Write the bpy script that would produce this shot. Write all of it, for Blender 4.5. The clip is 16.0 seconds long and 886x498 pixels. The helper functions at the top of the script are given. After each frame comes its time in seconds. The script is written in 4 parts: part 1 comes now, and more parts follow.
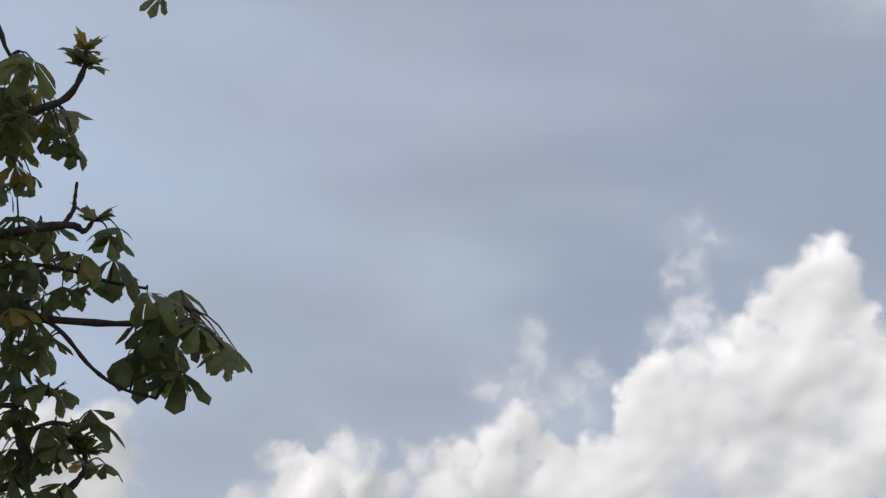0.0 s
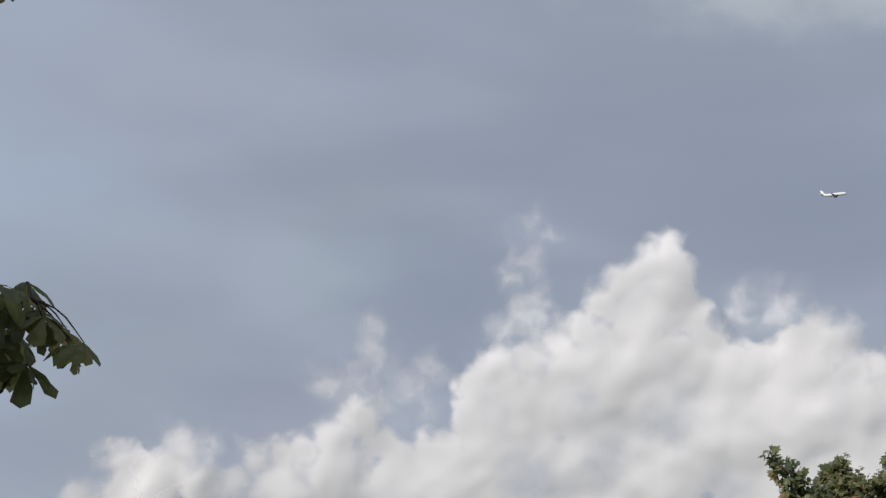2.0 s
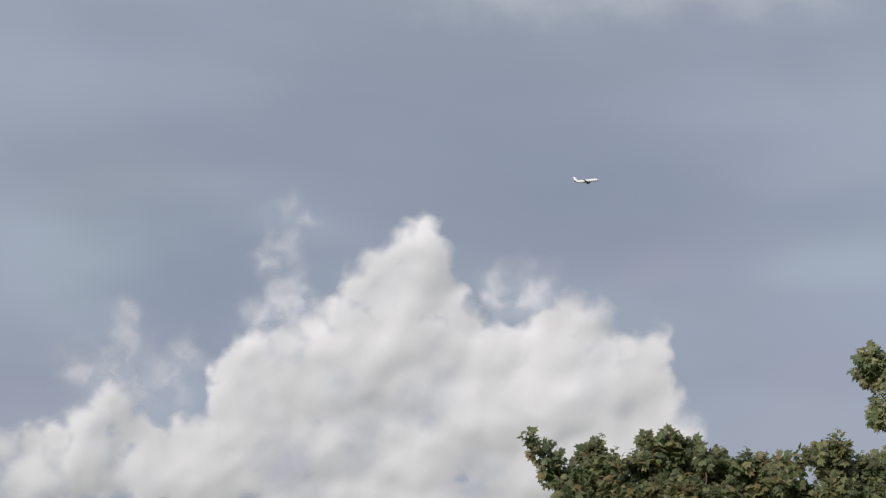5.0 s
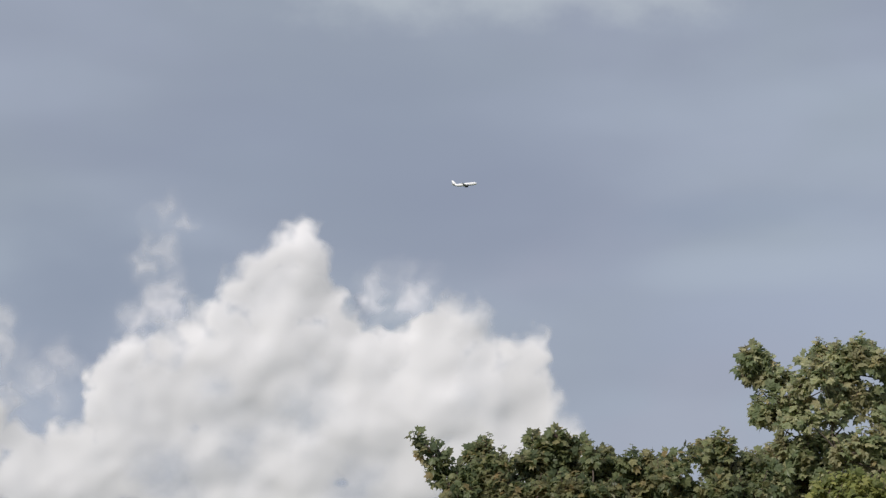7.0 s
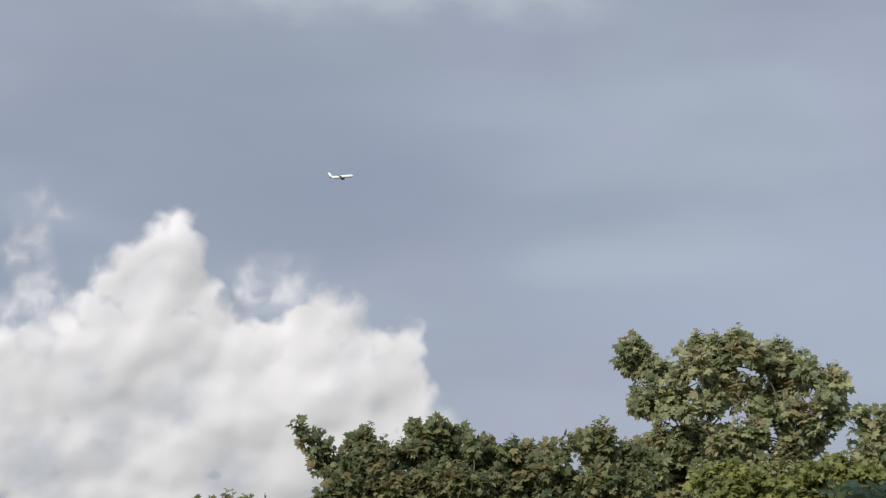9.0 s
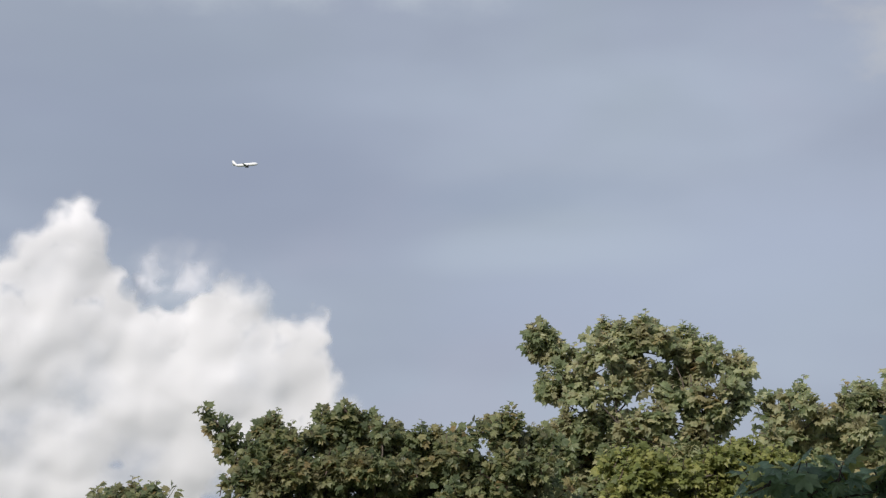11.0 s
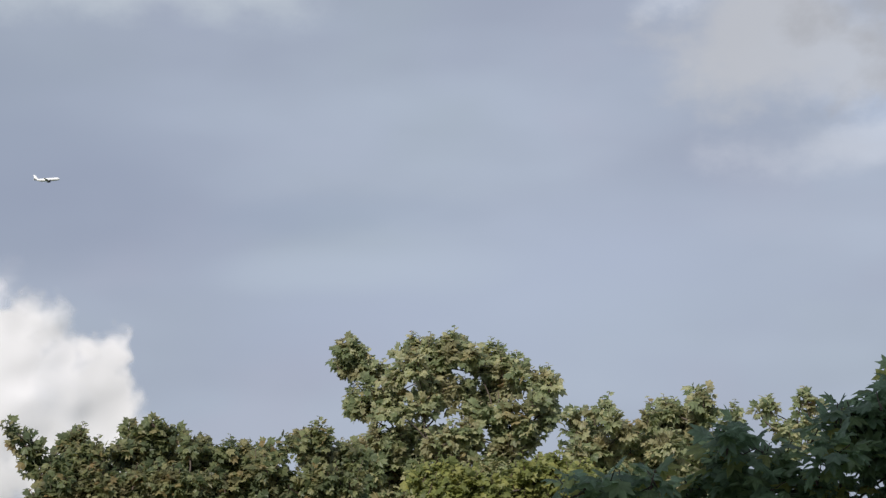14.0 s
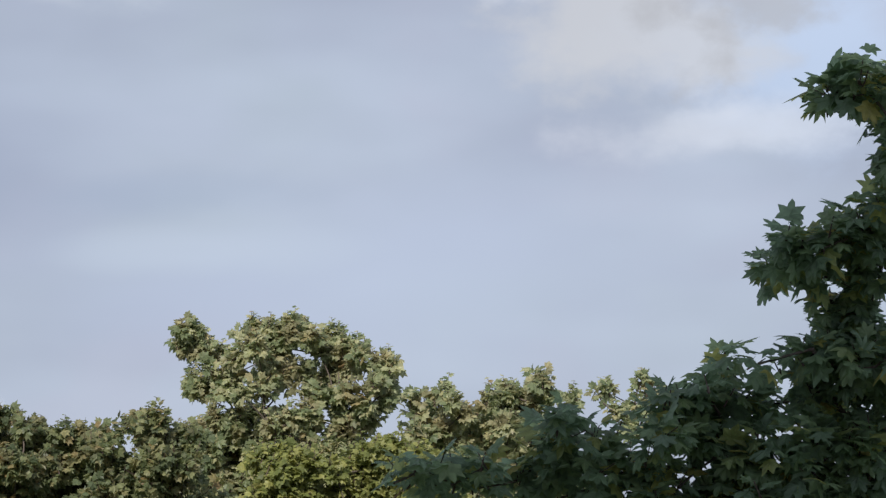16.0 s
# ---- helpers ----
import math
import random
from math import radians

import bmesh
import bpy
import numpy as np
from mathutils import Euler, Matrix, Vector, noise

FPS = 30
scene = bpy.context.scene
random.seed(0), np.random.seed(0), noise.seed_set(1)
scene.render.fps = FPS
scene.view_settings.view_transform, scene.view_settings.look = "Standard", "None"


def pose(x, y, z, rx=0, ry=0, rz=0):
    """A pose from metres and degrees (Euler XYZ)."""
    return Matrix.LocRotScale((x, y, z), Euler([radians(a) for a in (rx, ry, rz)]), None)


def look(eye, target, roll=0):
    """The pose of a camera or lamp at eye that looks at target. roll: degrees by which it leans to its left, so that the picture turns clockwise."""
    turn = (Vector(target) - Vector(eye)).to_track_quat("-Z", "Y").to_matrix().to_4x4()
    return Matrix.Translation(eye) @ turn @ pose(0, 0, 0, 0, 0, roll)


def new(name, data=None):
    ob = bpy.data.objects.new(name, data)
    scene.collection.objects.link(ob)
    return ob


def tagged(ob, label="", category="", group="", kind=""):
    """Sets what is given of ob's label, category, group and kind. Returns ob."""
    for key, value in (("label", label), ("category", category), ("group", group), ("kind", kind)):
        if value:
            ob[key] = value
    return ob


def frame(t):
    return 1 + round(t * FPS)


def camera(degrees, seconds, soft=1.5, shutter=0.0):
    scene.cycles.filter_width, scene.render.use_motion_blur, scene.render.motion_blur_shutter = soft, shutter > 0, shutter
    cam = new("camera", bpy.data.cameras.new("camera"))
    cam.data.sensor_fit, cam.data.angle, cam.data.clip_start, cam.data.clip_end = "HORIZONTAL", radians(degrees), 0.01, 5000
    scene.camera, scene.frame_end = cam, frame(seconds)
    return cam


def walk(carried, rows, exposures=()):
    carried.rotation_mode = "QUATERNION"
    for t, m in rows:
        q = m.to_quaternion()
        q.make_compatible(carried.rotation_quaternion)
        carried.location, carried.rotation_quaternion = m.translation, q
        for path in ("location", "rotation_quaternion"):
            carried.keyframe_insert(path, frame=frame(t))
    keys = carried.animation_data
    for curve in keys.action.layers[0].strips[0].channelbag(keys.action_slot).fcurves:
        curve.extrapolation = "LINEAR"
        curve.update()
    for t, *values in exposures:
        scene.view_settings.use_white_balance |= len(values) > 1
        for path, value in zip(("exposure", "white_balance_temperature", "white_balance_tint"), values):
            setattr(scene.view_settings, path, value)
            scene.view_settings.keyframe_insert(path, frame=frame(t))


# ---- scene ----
# The camera stands at an upper window and turns to the right.
cam = camera(26, 16.0, soft=1.35)
# seconds, heading east of north, elevation, roll (degrees), eye (metres)
CAMERA_ROWS = [
    (0, -17.443, 11.123, 2.154, 0.223, -0.009, 4.584), (0.5, -16.234, 11.067, 1.942, 0.206, 0, 4.592),
    (1, -14.852, 11.007, 1.805, 0.188, -0.017, 4.594), (1.5, -13.58, 11.065, 1.639, 0.17, -0.017, 4.583),
    (2, -12.55, 11.168, 1.548, 0.158, 0, 4.571), (2.5, -11.567, 11.308, 1.382, 0.152, 0, 4.562),
    (3, -10.274, 11.369, 1.184, 0.149, 0, 4.561), (3.5, -8.753, 11.194, 1.01, 0.143, 0, 4.566),
    (4, -7.308, 10.811, 0.727, 0.13, 0, 4.563), (6.5, -2.543, 10.918, -0.313, 0.037, 0, 4.522),
    (7, -1.475, 10.924, -0.547, -0.003, 0, 4.508), (7.5, -0.307, 10.79, -0.662, -0.034, 0, 4.498),
    (8, 0.8, 10.72, -0.73, -0.055, 0, 4.484), (8.5, 1.61, 10.719, -0.721, -0.077, 0, 4.469),
    (11, 5.187, 10.278, -1.177, -0.141, 0.065, 4.436), (11.5, 6.142, 10.592, -1.321, -0.151, 0.059, 4.422),
    (12, 7.143, 10.856, -1.367, -0.165, 0.035, 4.416), (12.5, 8.167, 10.907, -1.412, -0.181, 0.013, 4.409),
    (13, 9.084, 10.81, -1.473, -0.198, 0.011, 4.393), (13.5, 10.003, 10.733, -1.489, -0.218, 0.027, 4.386),
    (14, 11.108, 10.722, -1.579, -0.222, 0.045, 4.377), (14.5, 12.426, 10.636, -1.719, -0.209, 0.065, 4.379),
    (15, 13.616, 10.427, -1.756, -0.182, 0.09, 4.382), (15.5, 14.778, 10.214, -1.871, -0.158, 0.094, 4.385),
    (16, 15.748, 10.006, -1.92, -0.139, 0.087, 4.387),
]


def aimed(az, el, roll, x, y, z):
    a, e = radians(az), radians(el)
    way = Vector((math.sin(a) * math.cos(e), math.cos(a) * math.cos(e), math.sin(e)))
    return look(Vector((x, y, z)), Vector((x, y, z)) + 50 * way, roll)


walk(cam, [(row[0], aimed(*row[1:])) for row in CAMERA_ROWS],
     exposures=[(0.0, 0.10), (1.0, -0.05), (1.5, -0.13), (3.5, -0.2), (7.0, -0.1), (11.0, 0.05), (14.0, 0.09), (14.5, 0.14), (16.0, 0.33)])

# ---------------------------------------------------------------- light
SUN_AZ, SUN_EL = 208.0, 33.0      # heading that the sun stands at, and its height


def sky_world():
    world = bpy.data.worlds.new("sky")
    world.use_nodes = True
    scene.world = world
    nt = world.node_tree
    nt.nodes.clear()
    N, L = nt.nodes.new, nt.links.new

    def math_node(op, a, b=None, c=None, clamp=False):
        n = N("ShaderNodeMath")
        n.operation, n.use_clamp = op, clamp
        for k, v in enumerate((a, b, c)):
            if v is None:
                continue
            if isinstance(v, (int, float)):
                n.inputs[k].default_value = v
            else:
                L(v, n.inputs[k])
        return n.outputs[0]

    def step(v, lo, hi):
        n = N("ShaderNodeMapRange")
        n.interpolation_type = "SMOOTHSTEP"
        n.inputs["From Min"].default_value, n.inputs["From Max"].default_value = lo, hi
        L(v, n.inputs["Value"])
        return n.outputs[0]

    def mixed(fac, a, b):
        n = N("ShaderNodeMix")
        n.data_type = "RGBA"
        for sock, v in ((n.inputs[0], fac), (n.inputs[6], a), (n.inputs[7], b)):
            if isinstance(v, tuple):
                sock.default_value = (*v, 1)
            elif isinstance(v, (int, float)):
                sock.default_value = v
            else:
                L(v, sock)
        return n.outputs[2]

    coord = N("ShaderNodeTexCoord").outputs["Generated"]

    def cloud_noise(scale, size, detail=5.0, rough=0.55, shift=0.0):
        m = N("ShaderNodeMapping")
        m.inputs["Scale"].default_value = scale
        m.inputs["Location"].default_value = (shift, shift * 0.7, shift * 1.3)
        L(coord, m.inputs["Vector"])
        n = N("ShaderNodeTexNoise")
        n.inputs["Scale"].default_value, n.inputs["Detail"].default_value, n.inputs["Roughness"].default_value = size, detail, rough
        L(m.outputs[0], n.inputs["Vector"])
        return n.outputs["Fac"]

    sep = N("ShaderNodeSeparateXYZ")
    L(coord, sep.inputs[0])
    az = math_node("MULTIPLY", math_node("ARCTAN2", sep.outputs[0], sep.outputs[1]), 57.2958)
    el = math_node("MULTIPLY", math_node("ARCSINE", sep.outputs[2]), 57.2958)

    sky = N("ShaderNodeTexSky")
    sky.sky_type, sky.sun_disc = "NISHITA", False
    sky.sun_elevation, sky.sun_rotation = radians(SUN_EL), radians(SUN_AZ)
    scale = N("ShaderNodeVectorMath")
    scale.operation = "SCALE"
    scale.inputs["Scale"].default_value = 0.09
    L(sky.outputs[0], scale.inputs[0])

    # a veil of high layered cloud over the clear sky: long level bands
    bands = cloud_noise((1.0, 1.0, 3.4), 4.2, 2.5, 0.45, 3.1)
    mottle = cloud_noise((1.0, 1.0, 2.0), 9.0, 3.5, 0.45, 1.7)
    tone = math_node("ADD", math_node("MULTIPLY", bands, 0.7), math_node("MULTIPLY", mottle, 0.3))
    veil = mixed(step(tone, 0.30, 0.74), (0.315, 0.350, 0.445), (0.420, 0.475, 0.580))

    tint = cloud_noise((1.0, 1.0, 1.8), 6.0, 3.0, 0.5, 9.2)
    veil = mixed(math_node("MULTIPLY", step(tint, 0.42, 0.68), 0.35), veil, (0.345, 0.405, 0.455))

    veil = mixed(math_node("MULTIPLY", math_node("SUBTRACT", 1.0, step(tint, 0.30, 0.46)), 0.3), veil, (0.395, 0.395, 0.50))

    def patch(a0, e0, wa, we, rag=0.5, noise_in=None):
        da = math_node("DIVIDE", math_node("SUBTRACT", az, a0), wa)
        de = math_node("DIVIDE", math_node("SUBTRACT", el, e0), we)
        d = math_node("SQRT", math_node("ADD", math_node("MULTIPLY", da, da), math_node("MULTIPLY", de, de)))
        d = math_node("ADD", d, math_node("MULTIPLY", math_node("SUBTRACT", noise_in or bands, 0.5), rag * 2))
        return math_node("SUBTRACT", 1.0, step(d, 0.15, 1.0))

    billows = cloud_noise((1.0, 1.0, 1.4), 20.0, 6.0, 0.55, 5.3)
    fluff = cloud_noise((1.0, 1.0, 1.5), 13.0, 6.0, 0.55, 7.7)
    # the light break at the west, the thin light streaks high up, the pale haze low in the east
    veil = mixed(math_node("MULTIPLY", patch(-31, 11.95, 11, 12, 0.6, mottle), 0.75), veil, (0.44, 0.53, 0.69))
    veil = mixed(math_node("MULTIPLY", patch(0.5, 18.9, 10, 2.0, 1.0, fluff), 0.8), veil, (0.52, 0.57, 0.62))
    veil = mixed(math_node("MULTIPLY", patch(-3, 13.45, 13, 4.5, 0.6, bands), 0.6), veil, (0.275, 0.315, 0.42))
    veil = mixed(math_node("MULTIPLY", patch(14, 9.15, 12, 4.5, 0.7, bands), 0.6), veil, (0.42, 0.475, 0.61))
    veil = mixed(math_node("MULTIPLY", patch(8.0, 10.1, 6.5, 1.0, 0.7, mottle), 0.5), veil, (0.45, 0.51, 0.61))
    veil = mixed(math_node("MULTIPLY", patch(7.0, 11.8, 6.0, 1.0, 0.7, mottle), 0.45), veil, (0.30, 0.355, 0.465))
    veil = mixed(math_node("MULTIPLY", patch(-12.0, 9.4, 6.5, 3.6, 0.6, mottle), 0.8), veil, (0.275, 0.318, 0.42))
    # broken warm grey cloud high in the east, with a bluer gap beside it
    veil = mixed(math_node("MULTIPLY", patch(26.8, 15.25, 6, 3.6, 0.9, fluff), 0.7), veil, (0.46, 0.56, 0.74))
    veil = mixed(math_node("MULTIPLY", patch(21.6, 16.9, 4.9, 3.8, 1.5, fluff), 0.75), veil, (0.51, 0.515, 0.54))
    veil = mixed(math_node("MULTIPLY", patch(24.6, 16.6, 3.4, 2.6, 1.7, billows), 0.7), veil, (0.38, 0.385, 0.41))
    veil = mixed(math_node("MULTIPLY", patch(18.4, 18.15, 1.7, 1.2, 1.2, fluff), 0.9), veil, (0.66, 0.69, 0.76))
    veil = mixed(math_node("MULTIPLY", patch(24.2, 13.15, 7.0, 1.1, 1.2, fluff), 0.5), veil, (0.62, 0.64, 0.70))

    colour = mixed(0.94, scale.outputs[0], veil)
    back = N("ShaderNodeBackground")
    L(colour, back.inputs["Color"])
    out = N("ShaderNodeOutputWorld")
    L(back.outputs[0], out.inputs["Surface"])


sky_world()
sun = new("sun", bpy.data.lights.new("sun", "SUN"))
sun.data.energy, sun.data.angle, sun.data.color = 3.62, radians(0.6), (1.0, 0.945, 0.86)
_a, _e = radians(SUN_AZ), radians(SUN_EL)
sun.matrix_world = look(Vector((0, 0, 60)), Vector((0, 0, 60)) - Vector((math.sin(_a) * math.cos(_e), math.cos(_a) * math.cos(_e), math.sin(_e))))

# ---------------------------------------------------------------- materials


def material(name):
    m = bpy.data.materials.new(name)
    m.use_nodes = True
    m.node_tree.nodes.clear()
    return m, m.node_tree.nodes.new, m.node_tree.links.new


def ramp_node(N, stops):
    r = N("ShaderNodeValToRGB")
    els = r.color_ramp.elements
    els[0].position, els[0].color = stops[0][0], (*stops[0][1], 1)
    els[1].position, els[1].color = stops[-1][0], (*stops[-1][1], 1)
    for p, c in stops[1:-1]:
        els.new(p).color = (*c, 1)
    return r


def leaf_material(name, stops, single, through_light=0.3, gloss=0.45, sheen=0.35, rust=0.0):
    """Leaf blades: colour differs from leaf to leaf, with blotches and light that passes through."""
    m, N, L = material(name)
    rnd = N("ShaderNodeObjectInfo").outputs["Random"] if single else N("ShaderNodeNewGeometry").outputs["Random Per Island"]
    ramp = ramp_node(N, stops)
    L(rnd, ramp.inputs[0])
    co = N("ShaderNodeTexCoord").outputs["Object"]
    n = N("ShaderNodeTexNoise")
    n.inputs["Scale"].default_value, n.inputs["Detail"].default_value = 22.0, 4.0
    L(co, n.inputs["Vector"])
    tone = ramp.outputs[0]
    if rust:
        # sprays of leaves that turn rusty brown before the others
        w = N("ShaderNodeTexNoise")
        w.inputs["Scale"].default_value, w.inputs["Detail"].default_value = 3.4, 4.0
        L(N("ShaderNodeNewGeometry").outputs["Position"], w.inputs["Vector"])
        g = N("ShaderNodeMapRange")
        g.inputs["From Min"].default_value, g.inputs["From Max"].default_value = 0.50, 0.62
        g.inputs["To Max"].default_value = rust
        L(w.outputs["Fac"], g.inputs["Value"])
        brown = N("ShaderNodeMix")
        brown.data_type = "RGBA"
        brown.inputs[7].default_value = (0.31, 0.215, 0.125, 1)
        L(g.outputs[0], brown.inputs[0])
        L(tone, brown.inputs[6])
        tone = brown.outputs[2]
    hs = N("ShaderNodeHueSaturation")
    v = N("ShaderNodeMapRange")
    v.inputs["From Min"].default_value, v.inputs["From Max"].default_value = 0.3, 0.7
    v.inputs["To Min"].default_value, v.inputs["To Max"].default_value = 0.75, 1.25
    L(n.outputs["Fac"], v.inputs["Value"])
    L(v.outputs[0], hs.inputs["Value"])
    L(tone, hs.inputs["Color"])
    p = N("ShaderNodeBsdfPrincipled")
    p.inputs["Roughness"].default_value = gloss
    p.inputs["Specular IOR Level"].default_value = sheen
    L(hs.outputs[0], p.inputs["Base Color"])
    t = N("ShaderNodeBsdfTranslucent")
    tc = N("ShaderNodeHueSaturation")
    tc.inputs["Hue"].default_value, tc.inputs["Value"].default_value = 0.48, 1.7
    L(hs.outputs[0], tc.inputs["Color"])
    L(tc.outputs[0], t.inputs["Color"])
    b = N("ShaderNodeBump")
    b.inputs["Strength"].default_value, b.inputs["Distance"].default_value = 0.25, 0.01
    L(n.outputs["Fac"], b.inputs["Height"])
    L(b.outputs[0], p.inputs["Normal"])
    mix = N("ShaderNodeMixShader")
    mix.inputs[0].default_value = through_light
    L(p.outputs[0], mix.inputs[1])
    L(t.outputs[0], mix.inputs[2])
    out = N("ShaderNodeOutputMaterial")
    L(mix.outputs[0], out.inputs["Surface"])
    return m


def rough_material(name, dark, light, scale, rough=0.85, bump=0.4, depth=0.02, stretch=(1, 1, 1)):
    m, N, L = material(name)
    mp = N("ShaderNodeMapping")
    mp.inputs["Scale"].default_value = stretch
    L(N("ShaderNodeTexCoord").outputs["Object"], mp.inputs["Vector"])
    big, fine = N("ShaderNodeTexNoise"), N("ShaderNodeTexNoise")
    for n, s, d in ((big, scale, 4.0), (fine, scale * 9, 6.0)):
        n.inputs["Scale"].default_value, n.inputs["Detail"].default_value = s, d
        L(mp.outputs[0], n.inputs["Vector"])
    add = N("ShaderNodeMath")
    add.operation = "MULTIPLY_ADD"
    add.inputs[1].default_value = 0.5
    L(big.outputs["Fac"], add.inputs[0])
    half = N("ShaderNodeMath")
    half.operation = "MULTIPLY"
    half.inputs[1].default_value = 0.5
    L(fine.outputs["Fac"], half.inputs[0])
    L(half.outputs[0], add.inputs[2])
    ramp = ramp_node(N, [(0.35, dark), (0.65, light)])
    L(add.outputs[0], ramp.inputs[0])
    p = N("ShaderNodeBsdfPrincipled")
    p.inputs["Roughness"].default_value = rough
    L(ramp.outputs[0], p.inputs["Base Color"])
    b = N("ShaderNodeBump")
    b.inputs["Strength"].default_value, b.inputs["Distance"].default_value = bump, depth
    L(add.outputs[0], b.inputs["Height"])
    L(b.outputs[0], p.inputs["Normal"])
    out = N("ShaderNodeOutputMaterial")
    L(p.outputs[0], out.inputs["Surface"])
    return m


def plain_material(name, colour, rough=0.4, metal=0.0):
    m, N, L = material(name)
    n = N("ShaderNodeTexNoise")
    n.inputs["Scale"].default_value, n.inputs["Detail"].default_value = 0.6, 5.0
    L(N("ShaderNodeTexCoord").outputs["Object"], n.inputs["Vector"])
    ramp = ramp_node(N, [(0.3, tuple(c * 0.9 for c in colour)), (0.7, colour)])
    L(n.outputs["Fac"], ramp.inputs[0])
    p = N("ShaderNodeBsdfPrincipled")
    p.inputs["Roughness"].default_value, p.inputs["Metallic"].default_value = rough, metal
    L(ramp.outputs[0], p.inputs["Base Color"])
    out = N("ShaderNodeOutputMaterial")
    L(p.outputs[0], out.inputs["Surface"])
    return m


def cloud_material():
    """White water droplets: matt, letting light through, thin towards the ragged edges."""
    m, N, L = material("cloud_vapour")
    at = N("ShaderNodeAttribute")
    at.attribute_name = "vapour"
    n = N("ShaderNodeTexNoise")
    n.inputs["Scale"].default_value, n.inputs["Detail"].default_value, n.inputs["Roughness"].default_value = 0.020, 3.0, 0.45
    L(N("ShaderNodeTexCoord").outputs["Object"], n.inputs["Vector"])
    ad = N("ShaderNodeMath")
    ad.operation = "MULTIPLY_ADD"
    ad.inputs[1].default_value = 0.10
    L(n.outputs["Fac"], ad.inputs[0])
    sub = N("ShaderNodeMath")
    sub.operation = "SUBTRACT"
    sub.inputs[1].default_value = 0.05
    L(at.outputs["Fac"], sub.inputs[0])
    L(sub.outputs[0], ad.inputs[2])
    r = N("ShaderNodeMapRange")
    r.interpolation_type = "SMOOTHSTEP"
    r.inputs["From Min"].default_value, r.inputs["From Max"].default_value = 0.0, 1.0
    L(ad.outputs[0], r.inputs["Value"])
    d = N("ShaderNodeBsdfDiffuse")
    d.inputs["Color"].default_value = (0.958, 0.940, 0.962, 1)
    tl = N("ShaderNodeBsdfTranslucent")
    tl.inputs["Color"].default_value = (0.958, 0.940, 0.962, 1)
    mx = N("ShaderNodeMixShader")
    mx.inputs[0].default_value = 0.24
    L(d.outputs[0], mx.inputs[1])
    L(tl.outputs[0], mx.inputs[2])
    tr = N("ShaderNodeBsdfTransparent")
    al = N("ShaderNodeMixShader")
    L(r.outputs[0], al.inputs[0])
    L(tr.outputs[0], al.inputs[1])
    L(mx.outputs[0], al.inputs[2])
    out = N("ShaderNodeOutputMaterial")
    L(al.outputs[0], out.inputs["Surface"])
    return m


# the maple's yellow stop stands in for leaves caught by spots of sun
MAPLE_TONES = [(0.0, (0.142, 0.205, 0.139)), (0.45, (0.178, 0.257, 0.161)), (0.85, (0.21, 0.283, 0.147)), (0.97, (0.346, 0.359, 0.118)), (1.0, (0.315, 0.277, 0.092))]
HEDGE_TONES = [(0.0, (0.098, 0.129, 0.072)), (0.4, (0.166, 0.202, 0.103)), (0.78, (0.259, 0.281, 0.14)), (0.96, (0.337, 0.31, 0.16)), (1.0, (0.275, 0.203, 0.089))]
TALL_TONES = [(0.0, (0.138, 0.178, 0.092)), (0.4, (0.24, 0.281, 0.154)), (0.78, (0.38, 0.4, 0.236)), (0.97, (0.455, 0.437, 0.248)), (1.0, (0.319, 0.256, 0.114))]
BUSH_TONES = [(0.0, (0.128, 0.154, 0.054)), (0.5, (0.202, 0.232, 0.073)), (1.0, (0.329, 0.332, 0.113))]
CHESTNUT_TONES = [(0.0, (0.107, 0.126, 0.06)), (0.55, (0.172, 0.185, 0.074)), (0.85, (0.224, 0.221, 0.073)), (1.0, (0.321, 0.25, 0.073))]
MAT = {}
RUST = {"maple": 0.0, "hedge": 0.26, "tall": 0.34, "bush": 0.05, "chestnut": 0.0}
for key, tones, lit in (("maple", MAPLE_TONES, 0.55), ("hedge", HEDGE_TONES, 0.55), ("tall", TALL_TONES, 0.5), ("bush", BUSH_TONES, 0.46), ("chestnut", CHESTNUT_TONES, 0.5)):
    waxy = (0.45, 0.5) if key in ("maple", "chestnut") else (0.45, 0.4)
    MAT[key] = leaf_material(key + "_leaf", tones, True, lit, *waxy, rust=RUST[key])
    MAT[key + "_mass"] = leaf_material(key + "_leaves", tones, False, lit, *waxy, rust=RUST[key])
MAT["bark"] = rough_material("bark", (0.05, 0.04, 0.035), (0.15, 0.12, 0.10), 6.0, 0.9, 0.6, 0.02, (1, 1, 0.25))
MAT["twig"] = rough_material("twig_bark", (0.055, 0.035, 0.033), (0.13, 0.085, 0.075), 30.0, 0.8, 0.4, 0.003)
MAT["ground"] = rough_material("grass_ground", (0.035, 0.055, 0.02), (0.08, 0.10, 0.04), 0.3, 0.95, 0.5, 0.05)
MAT["plaster"] = rough_material("wall_render", (0.66, 0.63, 0.58), (0.76, 0.73, 0.68), 0.8, 0.9, 0.3, 0.01)
MAT["white_paint"] = plain_material("white_aircraft_paint", (0.92, 0.92, 0.93), 0.35)
MAT["dark_metal"] = plain_material("dark_engine_metal", (0.10, 0.105, 0.12), 0.45, 0.4)
MAT["wing_metal"] = plain_material("grey_wing_paint", (0.55, 0.56, 0.58), 0.4, 0.1)
MAT["dark_glass"] = plain_material("dark_window_glass", (0.03, 0.035, 0.045), 0.1)
MAT["cloud"] = cloud_material()

# ---------------------------------------------------------------- mesh helpers


